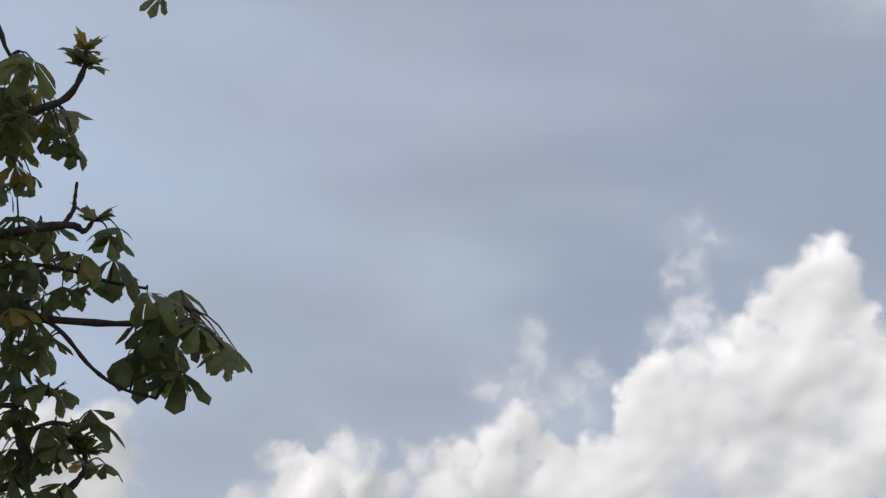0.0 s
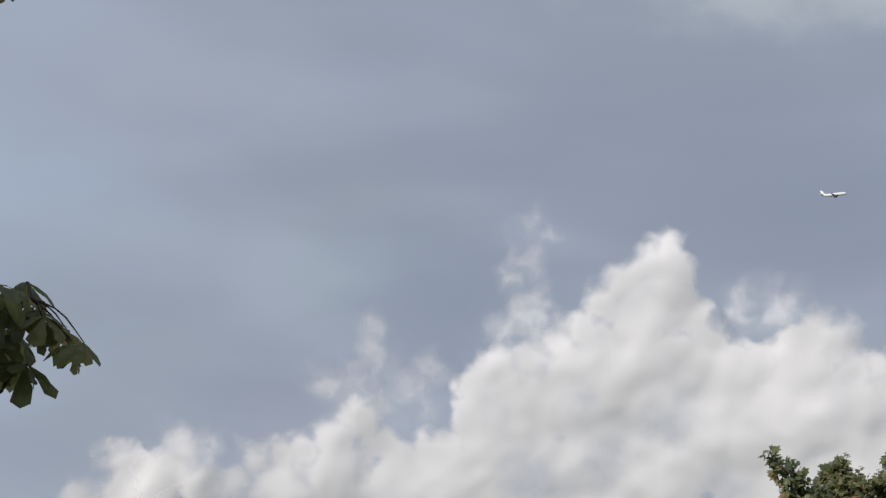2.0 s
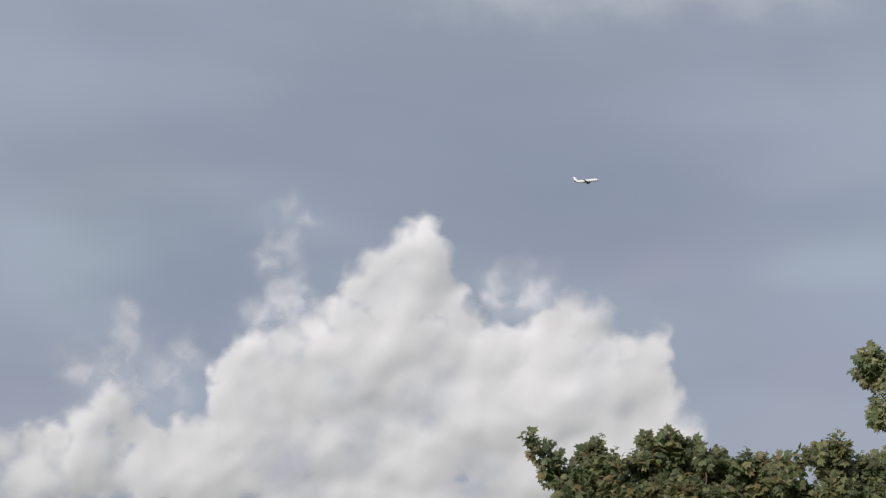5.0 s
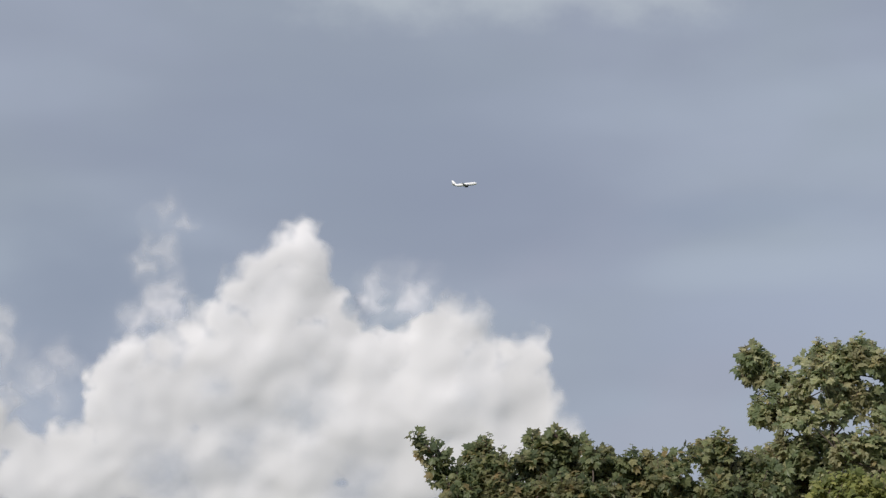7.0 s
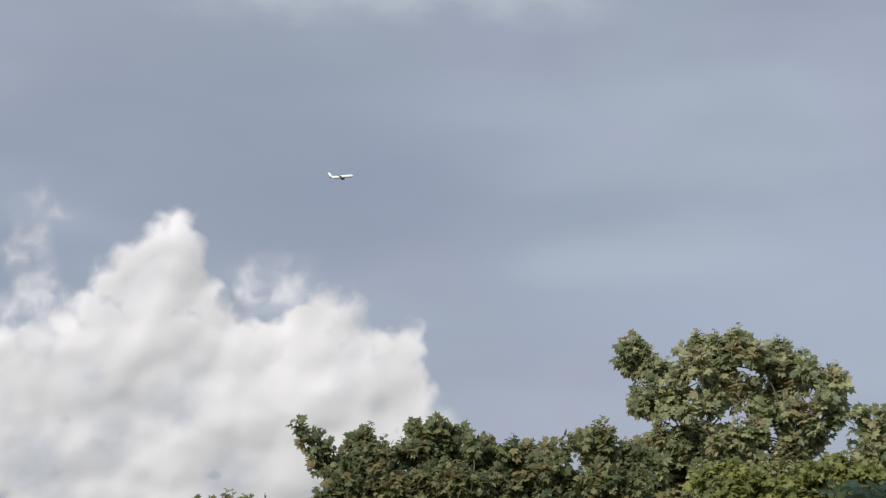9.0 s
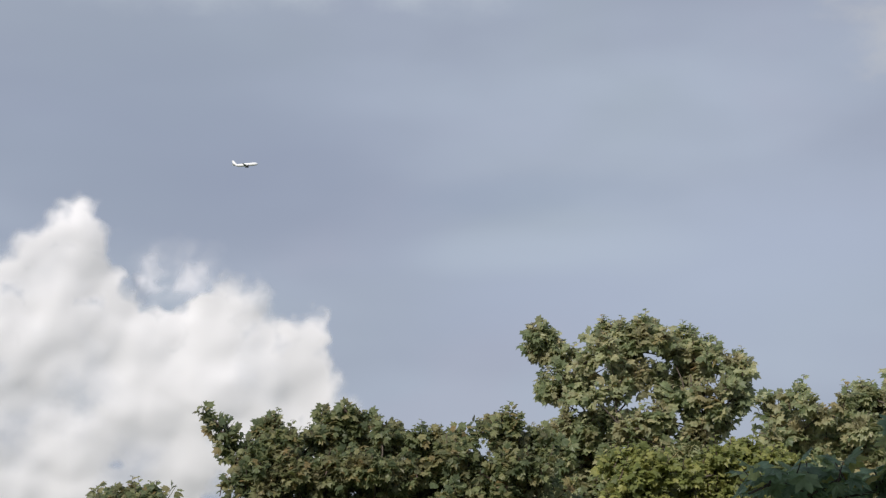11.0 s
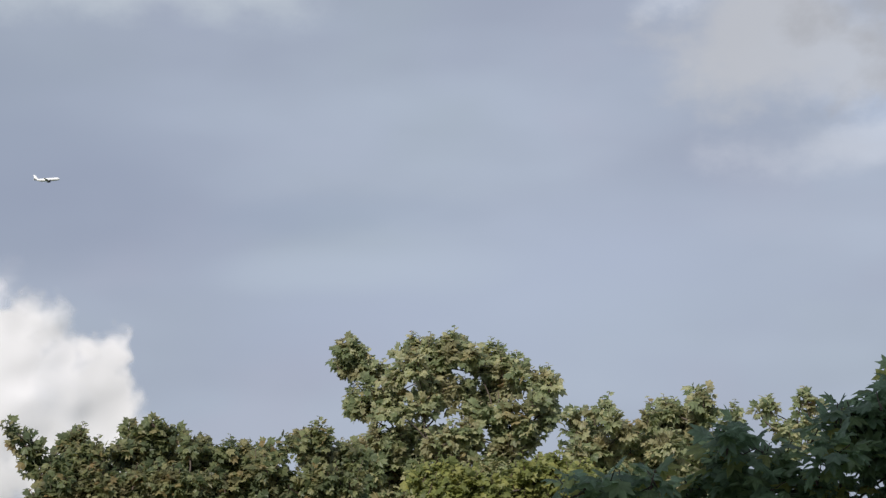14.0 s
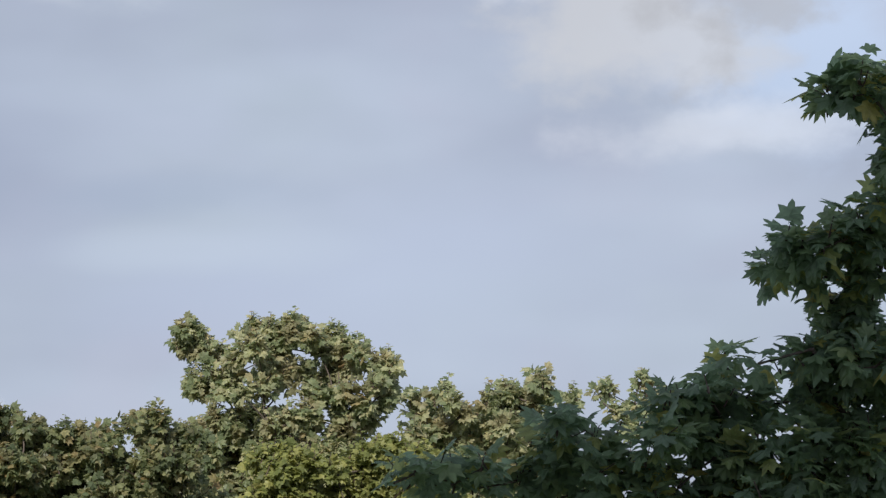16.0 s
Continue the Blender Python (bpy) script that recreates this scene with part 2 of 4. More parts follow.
def mesh_of(name, verts, tris, mat, smooth=False):
    """A mesh from numpy arrays of corners and of triangles or quads."""
    me = bpy.data.meshes.new(name)
    k = tris.shape[1]
    me.vertices.add(len(verts))
    me.vertices.foreach_set("co", np.ascontiguousarray(verts, dtype=np.float32).ravel())
    me.loops.add(tris.size)
    me.loops.foreach_set("vertex_index", np.ascontiguousarray(tris, dtype=np.int32).ravel())
    me.polygons.add(len(tris))
    me.polygons.foreach_set("loop_start", np.arange(0, tris.size, k, dtype=np.int32))
    me.polygons.foreach_set("loop_total", np.full(len(tris), k, dtype=np.int32))
    me.polygons.foreach_set("use_smooth", np.full(len(tris), smooth, dtype=bool))
    me.update(calc_edges=True)
    me.validate()
    me.materials.append(mat)
    return me


def child(name, me, parent, label="", kind=""):
    ob = new(name, me)
    ob.parent = parent
    return tagged(ob, label, kind=kind)


def part(name, bm, mat, parent, label="", smooth=True):
    me = bpy.data.meshes.new(name)
    bm.to_mesh(me)
    bm.free()
    me.materials.append(mat)
    for p in me.polygons:
        p.use_smooth = smooth
    return child(name, me, parent, label)


def root(name, at, label, category, group="", kind=""):
    ob = new(name)
    ob.location = at
    ob.empty_display_size = 0.3
    return tagged(ob, label, category, group, kind)


def curve_points(points, n):
    """A smooth line of n points through those given."""
    pts = [Vector(p) for p in points]
    pts = [2 * pts[0] - pts[1]] + pts + [2 * pts[-1] - pts[-2]]
    segs = len(pts) - 3
    out = []
    for i in range(n):
        u = i / (n - 1) * segs
        k = min(int(u), segs - 1)
        t = u - k
        a, b, c, d = pts[k:k + 4]
        out.append(0.5 * (2 * b + (c - a) * t + (2 * a - 5 * b + 4 * c - d) * t * t + (3 * b - a - 3 * c + d) * t ** 3))
    return out


def tube(points, r0, r1, n=10, sides=7, wobble=0.12, rng=None):
    """A tapered, slightly knotty branch: corners and quads."""
    line = curve_points(points, n)
    verts, quads = [], []
    up = Vector((0.3, 0.2, 1)).normalized()
    for i, c in enumerate(line):
        d = (line[min(i + 1, n - 1)] - line[max(i - 1, 0)]).normalized()
        s = d.cross(up)
        s = s.normalized() if s.length > 0.05 else d.cross(Vector((1, 0, 0))).normalized()
        w = d.cross(s)
        r = r0 + (r1 - r0) * i / (n - 1)
        r *= 1 + wobble * math.sin(i * 2.3 + r0 * 90)
        for k in range(sides):
            a = 2 * math.pi * k / sides
            verts.append(c + (s * math.cos(a) + w * math.sin(a)) * r)
        if i:
            for k in range(sides):
                k2 = (k + 1) % sides
                quads.append(((i - 1) * sides + k, (i - 1) * sides + k2, i * sides + k2, i * sides + k))
    return np.array([tuple(v) for v in verts]), np.array(quads)


def joined(pieces):
    vs, fs, base = [], [], 0
    for v, f in pieces:
        vs.append(v)
        fs.append(f + base)
        base += len(v)
    return np.concatenate(vs), np.concatenate(fs)


def maple_blade(size, seed):
    """A five-lobed, toothed blade: stalk end at the origin, tip along +y, face to +z."""
    rng = random.Random(seed)
    lobes = ((-150, 0.28), (-112, 0.30), (-95, 0.74), (-74, 0.62), (-62, 0.54), (-42, 0.98), (-30, 0.80), (-18, 0.62),
             (-11, 0.86), (0, 1.06), (11, 0.86), (18, 0.62), (30, 0.80), (42, 0.98), (62, 0.54), (74, 0.62), (95, 0.74), (112, 0.30), (150, 0.28))
    droop = rng.uniform(0.25, 0.6)
    verts = [(0, 0.22 * size, 0.02 * size)]
    for a, r in lobes:
        r *= rng.uniform(0.9, 1.08)
        x, y = math.sin(radians(a)) * r * size * 0.84, (math.cos(radians(a)) * r + 0.22) * size * 0.8
        z = -droop * (x * x + 0.6 * (y - 0.2 * size) ** 2) / size + 0.05 * size * math.sin(a * 0.13 + seed)
        verts.append((x, y, z))
    k = len(lobes)
    tris = [(0, i + 1, i) for i in range(1, k)] + [(0, 1, k)]
    # a thin stalk
    verts += [(-0.012 * size, 0.05 * size, 0), (0.012 * size, 0.05 * size, 0), (0.0, -0.55 * size, 0.10 * size)]
    tris += [(k + 1, k + 2, k + 3)]
    return np.array(verts), np.array(tris)


def small_blade(size, seed):
    """The same leaf, plainer, for trees farther off."""
    rng = random.Random(seed)
    lobes = ((-125, 0.34), (-88, 0.70), (-62, 0.58), (-40, 0.90), (-18, 0.70), (0, 1.05), (18, 0.70), (40, 0.90), (62, 0.58), (88, 0.70), (125, 0.34))
    droop = rng.uniform(0.3, 0.7)
    verts = [(0, 0.2 * size, 0)]
    for a, r in lobes:
        r *= rng.uniform(0.86, 1.1)
        x, y = math.sin(radians(a)) * r * size * 0.82, (math.cos(radians(a)) * r + 0.2) * size * 0.8
        verts.append((x, y, -droop * (x * x + 0.6 * y * y) / size + 0.06 * size * math.sin(a * 0.1 + seed)))
    k = len(lobes)
    return np.array(verts), np.array([(0, i + 1, i) for i in range(1, k)] + [(0, 1, k)])


def chestnut_blade(size, seed):
    """Six long leaflets that spread from one stalk end and hang down like a half-shut umbrella."""
    rng = random.Random(seed)
    verts, tris = [], []
    fall = rng.uniform(0.45, 1.05)
    for q, a in enumerate((-128, -80, -32, 18, 66, 118)):
        length = size * (1.0 - 0.28 * abs(a) / 128) * rng.uniform(0.9, 1.08)
        a = radians(a + rng.uniform(-8, 8))
        drop = fall + rng.uniform(-0.15, 0.25)
        side = Vector((math.cos(a), -math.sin(a), 0))
        base = len(verts)
        pos, prev = Vector((0, 0, 0)), 0.0
        for u, w, bend in ((0.0, 0.0, 0.0), (0.28, 0.085, 0.15), (0.56, 0.175, 0.45), (0.8, 0.205, 0.85), (1.0, 0.0, 1.15)):
            d = drop * (0.35 + bend)
            pos = pos + Vector((math.sin(a) * math.cos(d), math.cos(a) * math.cos(d), -math.sin(d))) * (u - prev) * length
            prev = u
            if w == 0:
                verts.append(tuple(pos))
            else:
                lift = Vector((0, 0, 0.09 * length))
                for s in (-1, 0, 1):
                    edge = lift * rng.uniform(-1.2, 0.2) if s else Vector((0, 0, 0))
                    verts.append(tuple(pos + side * s * w * length * rng.uniform(0.88, 1.1) + edge))
        b = base
        tris += [(b, b + 2, b + 1), (b, b + 3, b + 2)]
        for r in (b + 1, b + 4):
            tris += [(r, r + 1, r + 4), (r, r + 4, r + 3), (r + 1, r + 2, r + 5), (r + 1, r + 5, r + 4)]
        tris += [(b + 7, b + 8, b + 10), (b + 8, b + 9, b + 10)]
    return np.array(verts), np.array(tris)


def turn_to(tip, face):
    """The turn that lays a blade's tip along tip with its face towards face."""
    y = tip.normalized()
    x = y.cross(face)
    x = x.normalized() if x.length > 1e-3 else y.orthogonal().normalized()
    z = x.cross(y)
    return Matrix((x, y, z)).transposed()


def crown_leaves(clumps, per_area, rng, size, hang=0.5, sprig=6, level=False):
    """Poses for leaves on the outside of the clumps of a crown, in sprigs of a few round a shoot; also the shoots."""
    poses, shoots = [], []
    lumps = []
    for x, y, z, r in clumps:
        lumps.append((x, y, z, r, 0.55))
        for _ in range(3 if r > 0.05 else 0):
            d = Vector((rng.gauss(0, 1.2), rng.gauss(0, 1), rng.gauss(0, 0.8))).normalized() * r * rng.uniform(0.5, 0.85)
            lumps.append((x + d.x, y + d.y, z + d.z, r * rng.uniform(0.35, 0.55), 0.5))
    for x, y, z, r, share in lumps:
        c = Vector((x, y, z))
        count = max(1, round(share * per_area * r * min(r, 1.6 * size) / sprig))
        for _ in range(count):
            d = Vector((rng.gauss(0, 1), rng.gauss(0, 1) - 0.25, rng.gauss(0, 1) + 0.25)).normalized()
            rad = max(r - 0.8 * size, 0.3 * r) * (1.1 - 0.75 * rng.random() ** 1.3)
            if not level and rng.random() < (0.28 if d.z > 0.25 else 0.06):
                rad += size * rng.uniform(0.3, 1.1)
            p = c + d * rad
            grow = (d * 0.7 + Vector((rng.uniform(-.4, .4), rng.uniform(-.4, .4), 0.55))).normalized()
            tip = p + grow * size * 0.7
            shoots.append((c + d * rad * 0.25, p - grow * size * 0.4, tip))
            for k in range(sprig):
                a = k * 2.4 + rng.uniform(-.5, .5)
                side = grow.orthogonal().normalized()
                side.rotate(Matrix.Rotation(a, 3, grow))
                along = p.lerp(tip, k / sprig)
                out = (side * 0.9 + grow * (0.2 + 0.7 * k / sprig) + Vector((0, 0, -hang * rng.uniform(0.2, 1.2)))).normalized()
                face = (Vector((-0.15, -0.4, 0.65)) + side * 0.5 + Vector((rng.uniform(-.8, .8), rng.uniform(-.8, .8), rng.uniform(-.4, .4)))).normalized()
                if level:
                    face = Vector((rng.uniform(-.45, .45), rng.uniform(-.7, .2), 1.0)).normalized()
                turn = turn_to(out, face)
                s = rng.uniform(0.6, 1.15)
                poses.append((along + side * size * 0.35, turn, s))
    for x, y, z, r in () if level else clumps:
        # upright leading shoots, with level leaves that grow smaller towards the tip
        for _ in range(0 if r < 0.07 else 2 if r < 0.16 else 3):
            p = Vector((x + rng.uniform(-.7, .7) * r, y + rng.uniform(-.7, .4) * r, z + r * rng.uniform(0.35, 0.75)))
            lean = Vector((rng.uniform(-.45, .45), rng.uniform(-.3, .3), 1)).normalized()
            reach = rng.uniform(0.9, 1.9) * size
            shoots += [(p - lean * size, p, p + lean * reach)] * 2
            for k in range(7):
                u = k / 6
                a = k * 2.4 + rng.uniform(-.4, .4)
                out = Vector((math.cos(a), math.sin(a), rng.uniform(-.35, .35) + 0.5 * u)).normalized()
                face = Vector((rng.uniform(-.4, .4), rng.uniform(-1.1, -0.1), 0.8)).normalized()
                poses.append((p + lean * reach * u, turn_to(out, face), 0.95 - 0.45 * u))
    rng.shuffle(poses)
    return poses, shoots


def leaf_mass(name, poses, blades, mat):
    vs, fs, base = [], [], 0
    groups = [[] for _ in blades]
    for k, q in enumerate(poses):
        groups[k % len(blades)].append(q)
    for (bv, bf), qs in zip(blades, groups):
        if not qs:
            continue
        rot = np.array([[list(row) for row in t] for _, t, _ in qs])
        loc = np.array([tuple(p) for p, _, _ in qs])
        sc = np.array([s for _, _, s in qs])
        v = np.einsum("nij,kj->nki", rot, bv) * sc[:, None, None] + loc[:, None, :]
        f = bf[None] + (np.arange(len(qs)) * len(bv))[:, None, None] + base
        vs.append(v.reshape(-1, 3))
        fs.append(f.reshape(-1, 3))
        base += v.shape[0] * v.shape[1]
    return mesh_of(name, np.concatenate(vs), np.concatenate(fs), mat)


def tree(name, at, label, category, clumps, body, blades, mat_key, size, per_area, seed, fork, trunk_r, single=160, hang=0.5, keep=None, sprig=6, group="", bow=0.5, level=False, filled=True):
    """A broadleaved tree: a tapered trunk, a limb to each clump, shoots, single leaves and the mass of the crown.
    clumps: the outer crown; body: larger clumps inside, behind and below."""
    rng = random.Random(seed)
    top = root(name, at, label, category, group)
    base = Vector(at)
    local = [(x - base.x, y - base.y, z - base.z, r) for x, y, z, r in clumps]
    inner = [(x - base.x, y - base.y, z - base.z, r) for x, y, z, r in body]
    f = Vector(fork) - base
    bridges = []
    for p, q in zip(local, local[1:]) if filled else ():
        gap = (Vector(p[:3]) - Vector(q[:3])).length
        if gap < 0.6:
            bridges.append(tuple((s + t) / 2 for s, t in zip(p[:3], q[:3])) + (min(p[3], q[3]) * 0.8,))
    v, q = tube([(0, 0, -0.1), (0.08, 0.05, f.z * 0.35), (f.x * 0.6, f.y * 0.6, f.z * 0.7), f], trunk_r, trunk_r * 0.55, 12, 10)
    v[:10] += (v[:10] - v[:10].mean(0)) * np.array([0.5, 0.5, 0])
    child("trunk", mesh_of("trunk", v, q, MAT["bark"], True), top)
    for x, y, z, r in local + inner:
        c = Vector((x, y, z))
        k = f.lerp(c, 0.45) + Vector((rng.uniform(-.12, .12), rng.uniform(-.12, .12), 0))
        k.z = f.z + (c.z - f.z) * (bow if level else bow * rng.uniform(0.7, 1.0))
        sway = (c - f).length * (0.035 if level else 0.06)
        mid = [k.lerp(c, u) + Vector((rng.uniform(-sway, sway), rng.uniform(-sway, sway), rng.uniform(-sway, sway))) for u in (0.0, 0.35, 0.7)]
        line, thick = [f - Vector((0, 0, 0.05)), f.lerp(mid[0], 0.5)] + mid + [c], trunk_r * (0.06 if level else 0.16)
        # small clumps sit on side shoots of a larger one below them
        under = [Vector(o[:3]) for o in local if o[3] >= r and 0.08 < z - o[2] and (Vector(o[:3]) - c).length < 0.95]
        if level:
            under = [Vector(o[:3]) for o in local if (Vector(o[:3]) - f).length < (c - f).length - 0.08 and (Vector(o[:3]) - c).length < 0.6]
        if under:
            start = min(under, key=lambda o: (o - c).length)
            line, thick = [start, start.lerp(c, 0.5) + Vector((rng.uniform(-.06, .06), rng.uniform(-.06, .06), 0)), c], 0.008 if level else 0.016
        v, q = tube(line, thick, 0.006, 14, 6)
        child("limb", mesh_of("limb", v, q, MAT["bark"], True), top)
    poses, shoots = crown_leaves(local + bridges, per_area, rng, size, hang, sprig, level)
    if inner:
        more, more_shoots = crown_leaves(inner, per_area * 0.6, rng, size, hang, sprig, level)
        shoots += more_shoots
    else:
        more = []
    child("twigwork", mesh_of("twigwork", *joined([tube(s, 0.007, 0.003, 4, 3) for s in shoots[::2]]), MAT["twig"]), top, kind="stuff")
    meshes = [mesh_of("leaf", bv, bf, MAT[mat_key]) for bv, bf in blades]
    for k, (p, t, s) in enumerate(poses[:single]):
        ob = child("leaf", meshes[k % len(meshes)], top)
        ob.matrix_basis = Matrix.Translation(p) @ t.to_4x4() @ Matrix.Scale(s, 4)
    child("crown", leaf_mass("crown", poses[single:] + more, blades, MAT[mat_key + "_mass"]), top, kind="stuff")
    return top


# ---------------------------------------------------------------- ground and the added shade wall behind
bm = bmesh.new()
bmesh.ops.create_grid(bm, x_segments=24, y_segments=24, size=4800)
me = bpy.data.meshes.new("ground")
bm.to_mesh(me)
bm.free()
me.materials.append(MAT["ground"])
tagged(new("ground", me), "grass ground beneath the trees", "ground", kind="structure")

# unseen wall, added and sized to keep the sun off the near trees
bm = bmesh.new()
bmesh.ops.create_cube(bm, size=1.0)
bmesh.ops.scale(bm, vec=(14.5, 0.4, 14.7), verts=bm.verts)
bmesh.ops.bevel(bm, geom=bm.edges[:], offset=0.02, segments=2, affect="EDGES")
bmesh.ops.translate(bm, vec=(-5, -1.9, 7.25), verts=bm.verts)
me = bpy.data.meshes.new("wall_south")
bm.to_mesh(me)
bm.free()
me.materials.append(MAT["plaster"])
tagged(new("wall_south", me), "plain rendered wall added unseen behind the viewpoint to shade the near trees", "wall", kind="structure")

# ---------------------------------------------------------------- the cumulus cloud


def gradient_noise(u, v, seed):
    ang = np.random.default_rng(seed).uniform(0, 2 * np.pi, (64, 64))
    iu, iv = np.floor(u).astype(int), np.floor(v).astype(int)
    fu, fv = u - iu, v - iv

    def corner(du, dv):
        a = ang[(iu + du) % 64, (iv + dv) % 64]
        return np.cos(a) * (fu - du) + np.sin(a) * (fv - dv)

    su, sv = fu ** 3 * (fu * (fu * 6 - 15) + 10), fv ** 3 * (fv * (fv * 6 - 15) + 10)
    low = corner(0, 0) * (1 - su) + corner(1, 0) * su
    high = corner(0, 1) * (1 - su) + corner(1, 1) * su
    return 1.5 * (low * (1 - sv) + high * sv)


def fractal(u, v, size, octaves, seed, billow=False, gain=0.5):
    total, amp = np.zeros_like(u), 1.0
    for k in range(octaves):
        c, s = math.cos(0.9 * k + 0.4), math.sin(0.9 * k + 0.4)
        n = gradient_noise((c * u - s * v) / size + 31.7 * k + 200, (s * u + c * v) / size + 17.3 * k + 200, seed + k)
        total += amp * ((0.4 - np.abs(n)) * 2 if billow else n)
        size, amp = size * 0.5, amp * gain
    return total


# heaps of the cloud: heading, elevation, radius, in degrees as seen from the viewpoint;
# thin places that stand in for grey shading: heading, elevation, radius, how thin
HEAPS_TOWER = [
    (-5.7, 11.12, 0.59), (-5.51, 10.62, 0.64), (-6.11, 10.78, 0.59), (-7.02, 10.17, 0.67), (-7.63, 9.69, 0.62),
    (-5.59, 9.61, 0.93), (-6.61, 9.27, 1.01), (-8.3, 8.86, 0.64), (-8.97, 8.36, 0.64), (-9.81, 7.84, 0.73),
    (-10.74, 7.61, 0.59), (-11.32, 7.21, 0.73), (-11.13, 6.09, 1.01), (-9.96, 6.87, 1.01), (-8.28, 7.57, 1.18),
    (-6.43, 7.6, 1.35), (-4.75, 9.2, 0.56), (-4.58, 8.53, 0.73), (-3.75, 8.09, 0.61), (-2.92, 7.88, 0.67),
    (-4.75, 7.12, 1.35),
]
HEAPS_EAST = [
    (-1.74, 8.67, 0.64), (-1.05, 8.71, 0.61), (-0.49, 8.52, 0.44), (-1.75, 7.49, 1.15), (-0.39, 7.47, 0.76),
    (0.55, 7.68, 0.56), (1.18, 7.71, 0.57), (0.79, 6.79, 0.93), (1.25, 5.94, 0.93), (1.6, 5.1, 0.93),
    (1.84, 4.27, 0.93), (-0.32, 6.13, 1.52), (-2.26, 6.15, 1.52), (-3.95, 7.25, 1.18), (-3.96, 5.58, 1.69),
    (-0.26, 4.54, 1.52), (-2.95, 4.07, 1.52), (-5.64, 6.5, 1.52), (-7.66, 6.5, 1.35), (-9.33, 6.49, 1.18),
    (-5.97, 4.58, 1.52), (-7.97, 4.92, 1.35), (-9.96, 4.92, 1.35), (-6.25, 9.86, 0.76), (-5.48, 8.09, 0.93),
    (-7.76, 8.42, 0.76), (-6.67, 8.93, 0.93), (-7.45, 3.18, 1.35), (-5.29, 2.84, 1.35), (-9.59, 2.86, 1.35),
    (-0.85, 8.2, 0.61), (-0.63, 8.66, 0.4),
]
HEAPS_WEST = [
    (-14.84, 5.95, 0.71), (-15.66, 5.29, 0.73), (-16.49, 5.1, 0.56), (-14.06, 5.34, 0.51), (-17.15, 4.91, 0.51),
    (-17.98, 4.63, 0.42), (-15.45, 4.3, 1.15), (-13.77, 4.1, 1.01), (-12.36, 4.89, 0.84), (-12.09, 4.06, 1.35),
    (-17.11, 3.91, 0.98), (-18.45, 4.03, 0.59), (-19.99, 4.94, 0.56), (-20.46, 4.46, 0.64), (-20.92, 3.95, 0.56),
    (-19.44, 4, 0.76), (-10.43, 4.85, 1.52), (-12.78, 4.62, 0.84), (-12.87, 5.09, 0.56), (-13.55, 5.02, 0.56),
]
HEAPS_FAR = [
    (-21.25, 3.74, 1.18), (-23.05, 3.17, 0.67), (-27.37, 3.8, 1.27), (-29.21, 4.52, 1.69), (-28.61, 2.92, 2.02), (-27.7, 4.4, 1.5),
]
WISP_COLUMN = [
    (-9.8, 12, 0.37), (-9.27, 11.59, 0.24), (-10.12, 11.07, 0.37), (-10.46, 10.47, 0.3), (-10.03, 10.4, 0.37),
    (-9.76, 9.73, 0.37), (-10.09, 9.22, 0.42), (-10.68, 8.7, 0.42), (-9.57, 8.89, 0.37), (-10.49, 8.2, 0.34),
]
WISP_VEIL = [
    (-14.6, 8.85, 0.3), (-14.75, 8.25, 0.34), (-14.64, 7.58, 0.37), (-15.24, 7.73, 0.42), (-16.24, 7.2, 0.42),
    (-15.55, 6.88, 0.47), (-14.71, 6.91, 0.42), (-13.55, 7.79, 0.34), (-12.95, 7.8, 0.3), (-12.68, 7.31, 0.34),
    (-13.44, 7.12, 0.37), (-13.84, 6.43, 0.34), (-12.84, 6.8, 0.42), (-13.15, 6.03, 0.42),
]
WISP_CREST = [
    (-3.41, 9.95, 0.37), (-3, 9.37, 0.42), (-3.41, 9.29, 0.37), (-2.41, 10.12, 0.37), (-2.08, 9.79, 0.37),
    (-4, 9.29, 0.3), (-2.58, 9.29, 0.42), (-3.75, 8.79, 0.34),
]
WISP_TAIL = [
    (-20.52, 5.58, 0.27), (-21.07, 5.01, 0.3), (-21.53, 4.5, 0.3), (-19.33, 5.08, 0.27),
]
GREY_THIN = [
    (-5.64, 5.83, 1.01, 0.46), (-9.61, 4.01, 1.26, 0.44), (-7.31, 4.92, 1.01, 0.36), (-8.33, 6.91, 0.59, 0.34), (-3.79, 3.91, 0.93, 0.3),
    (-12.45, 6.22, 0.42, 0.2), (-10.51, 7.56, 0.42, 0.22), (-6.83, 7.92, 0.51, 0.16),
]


def softened(field, width):
    """The field spread out over width cells."""
    kernel = np.exp(-np.linspace(-2, 2, 2 * width + 1) ** 2)
    kernel /= kernel.sum()
    for axis in (0, 1):
        pad = [(width, width) if k == axis else (0, 0) for k in (0, 1)]
        wide = np.pad(field, pad, mode="edge")
        n = field.shape[axis]
        field = sum(w * np.take(wide, np.arange(k, k + n), axis) for k, w in enumerate(kernel))
    return field


def sky_sheet(name, parent, az, el, dist, dens, keep):
    """Links the cells of a sheet of vapour where keep holds."""
    a, e = np.radians(az), np.radians(el)
    xyz = np.stack([np.sin(a) * np.cos(e) * dist, np.cos(a) * np.cos(e) * dist, np.sin(e) * dist + 4.5], -1)
    rows, cols = az.shape
    i = np.arange(rows * cols).reshape(rows, cols)
    quads = np.stack([i[:-1, :-1], i[:-1, 1:], i[1:, 1:], i[1:, :-1]], -1).reshape(-1, 4)
    quads = quads[keep.ravel()[quads].all(1)]
    used, quads = np.unique(quads, return_inverse=True)
    me = mesh_of(name, xyz.reshape(-1, 3)[used], quads.reshape(-1, 4), MAT["cloud"], True)
    me.attributes.new("vapour", "FLOAT", "POINT").data.foreach_set("value", dens.ravel()[used].astype(np.float32))
    return child(name, me, parent)


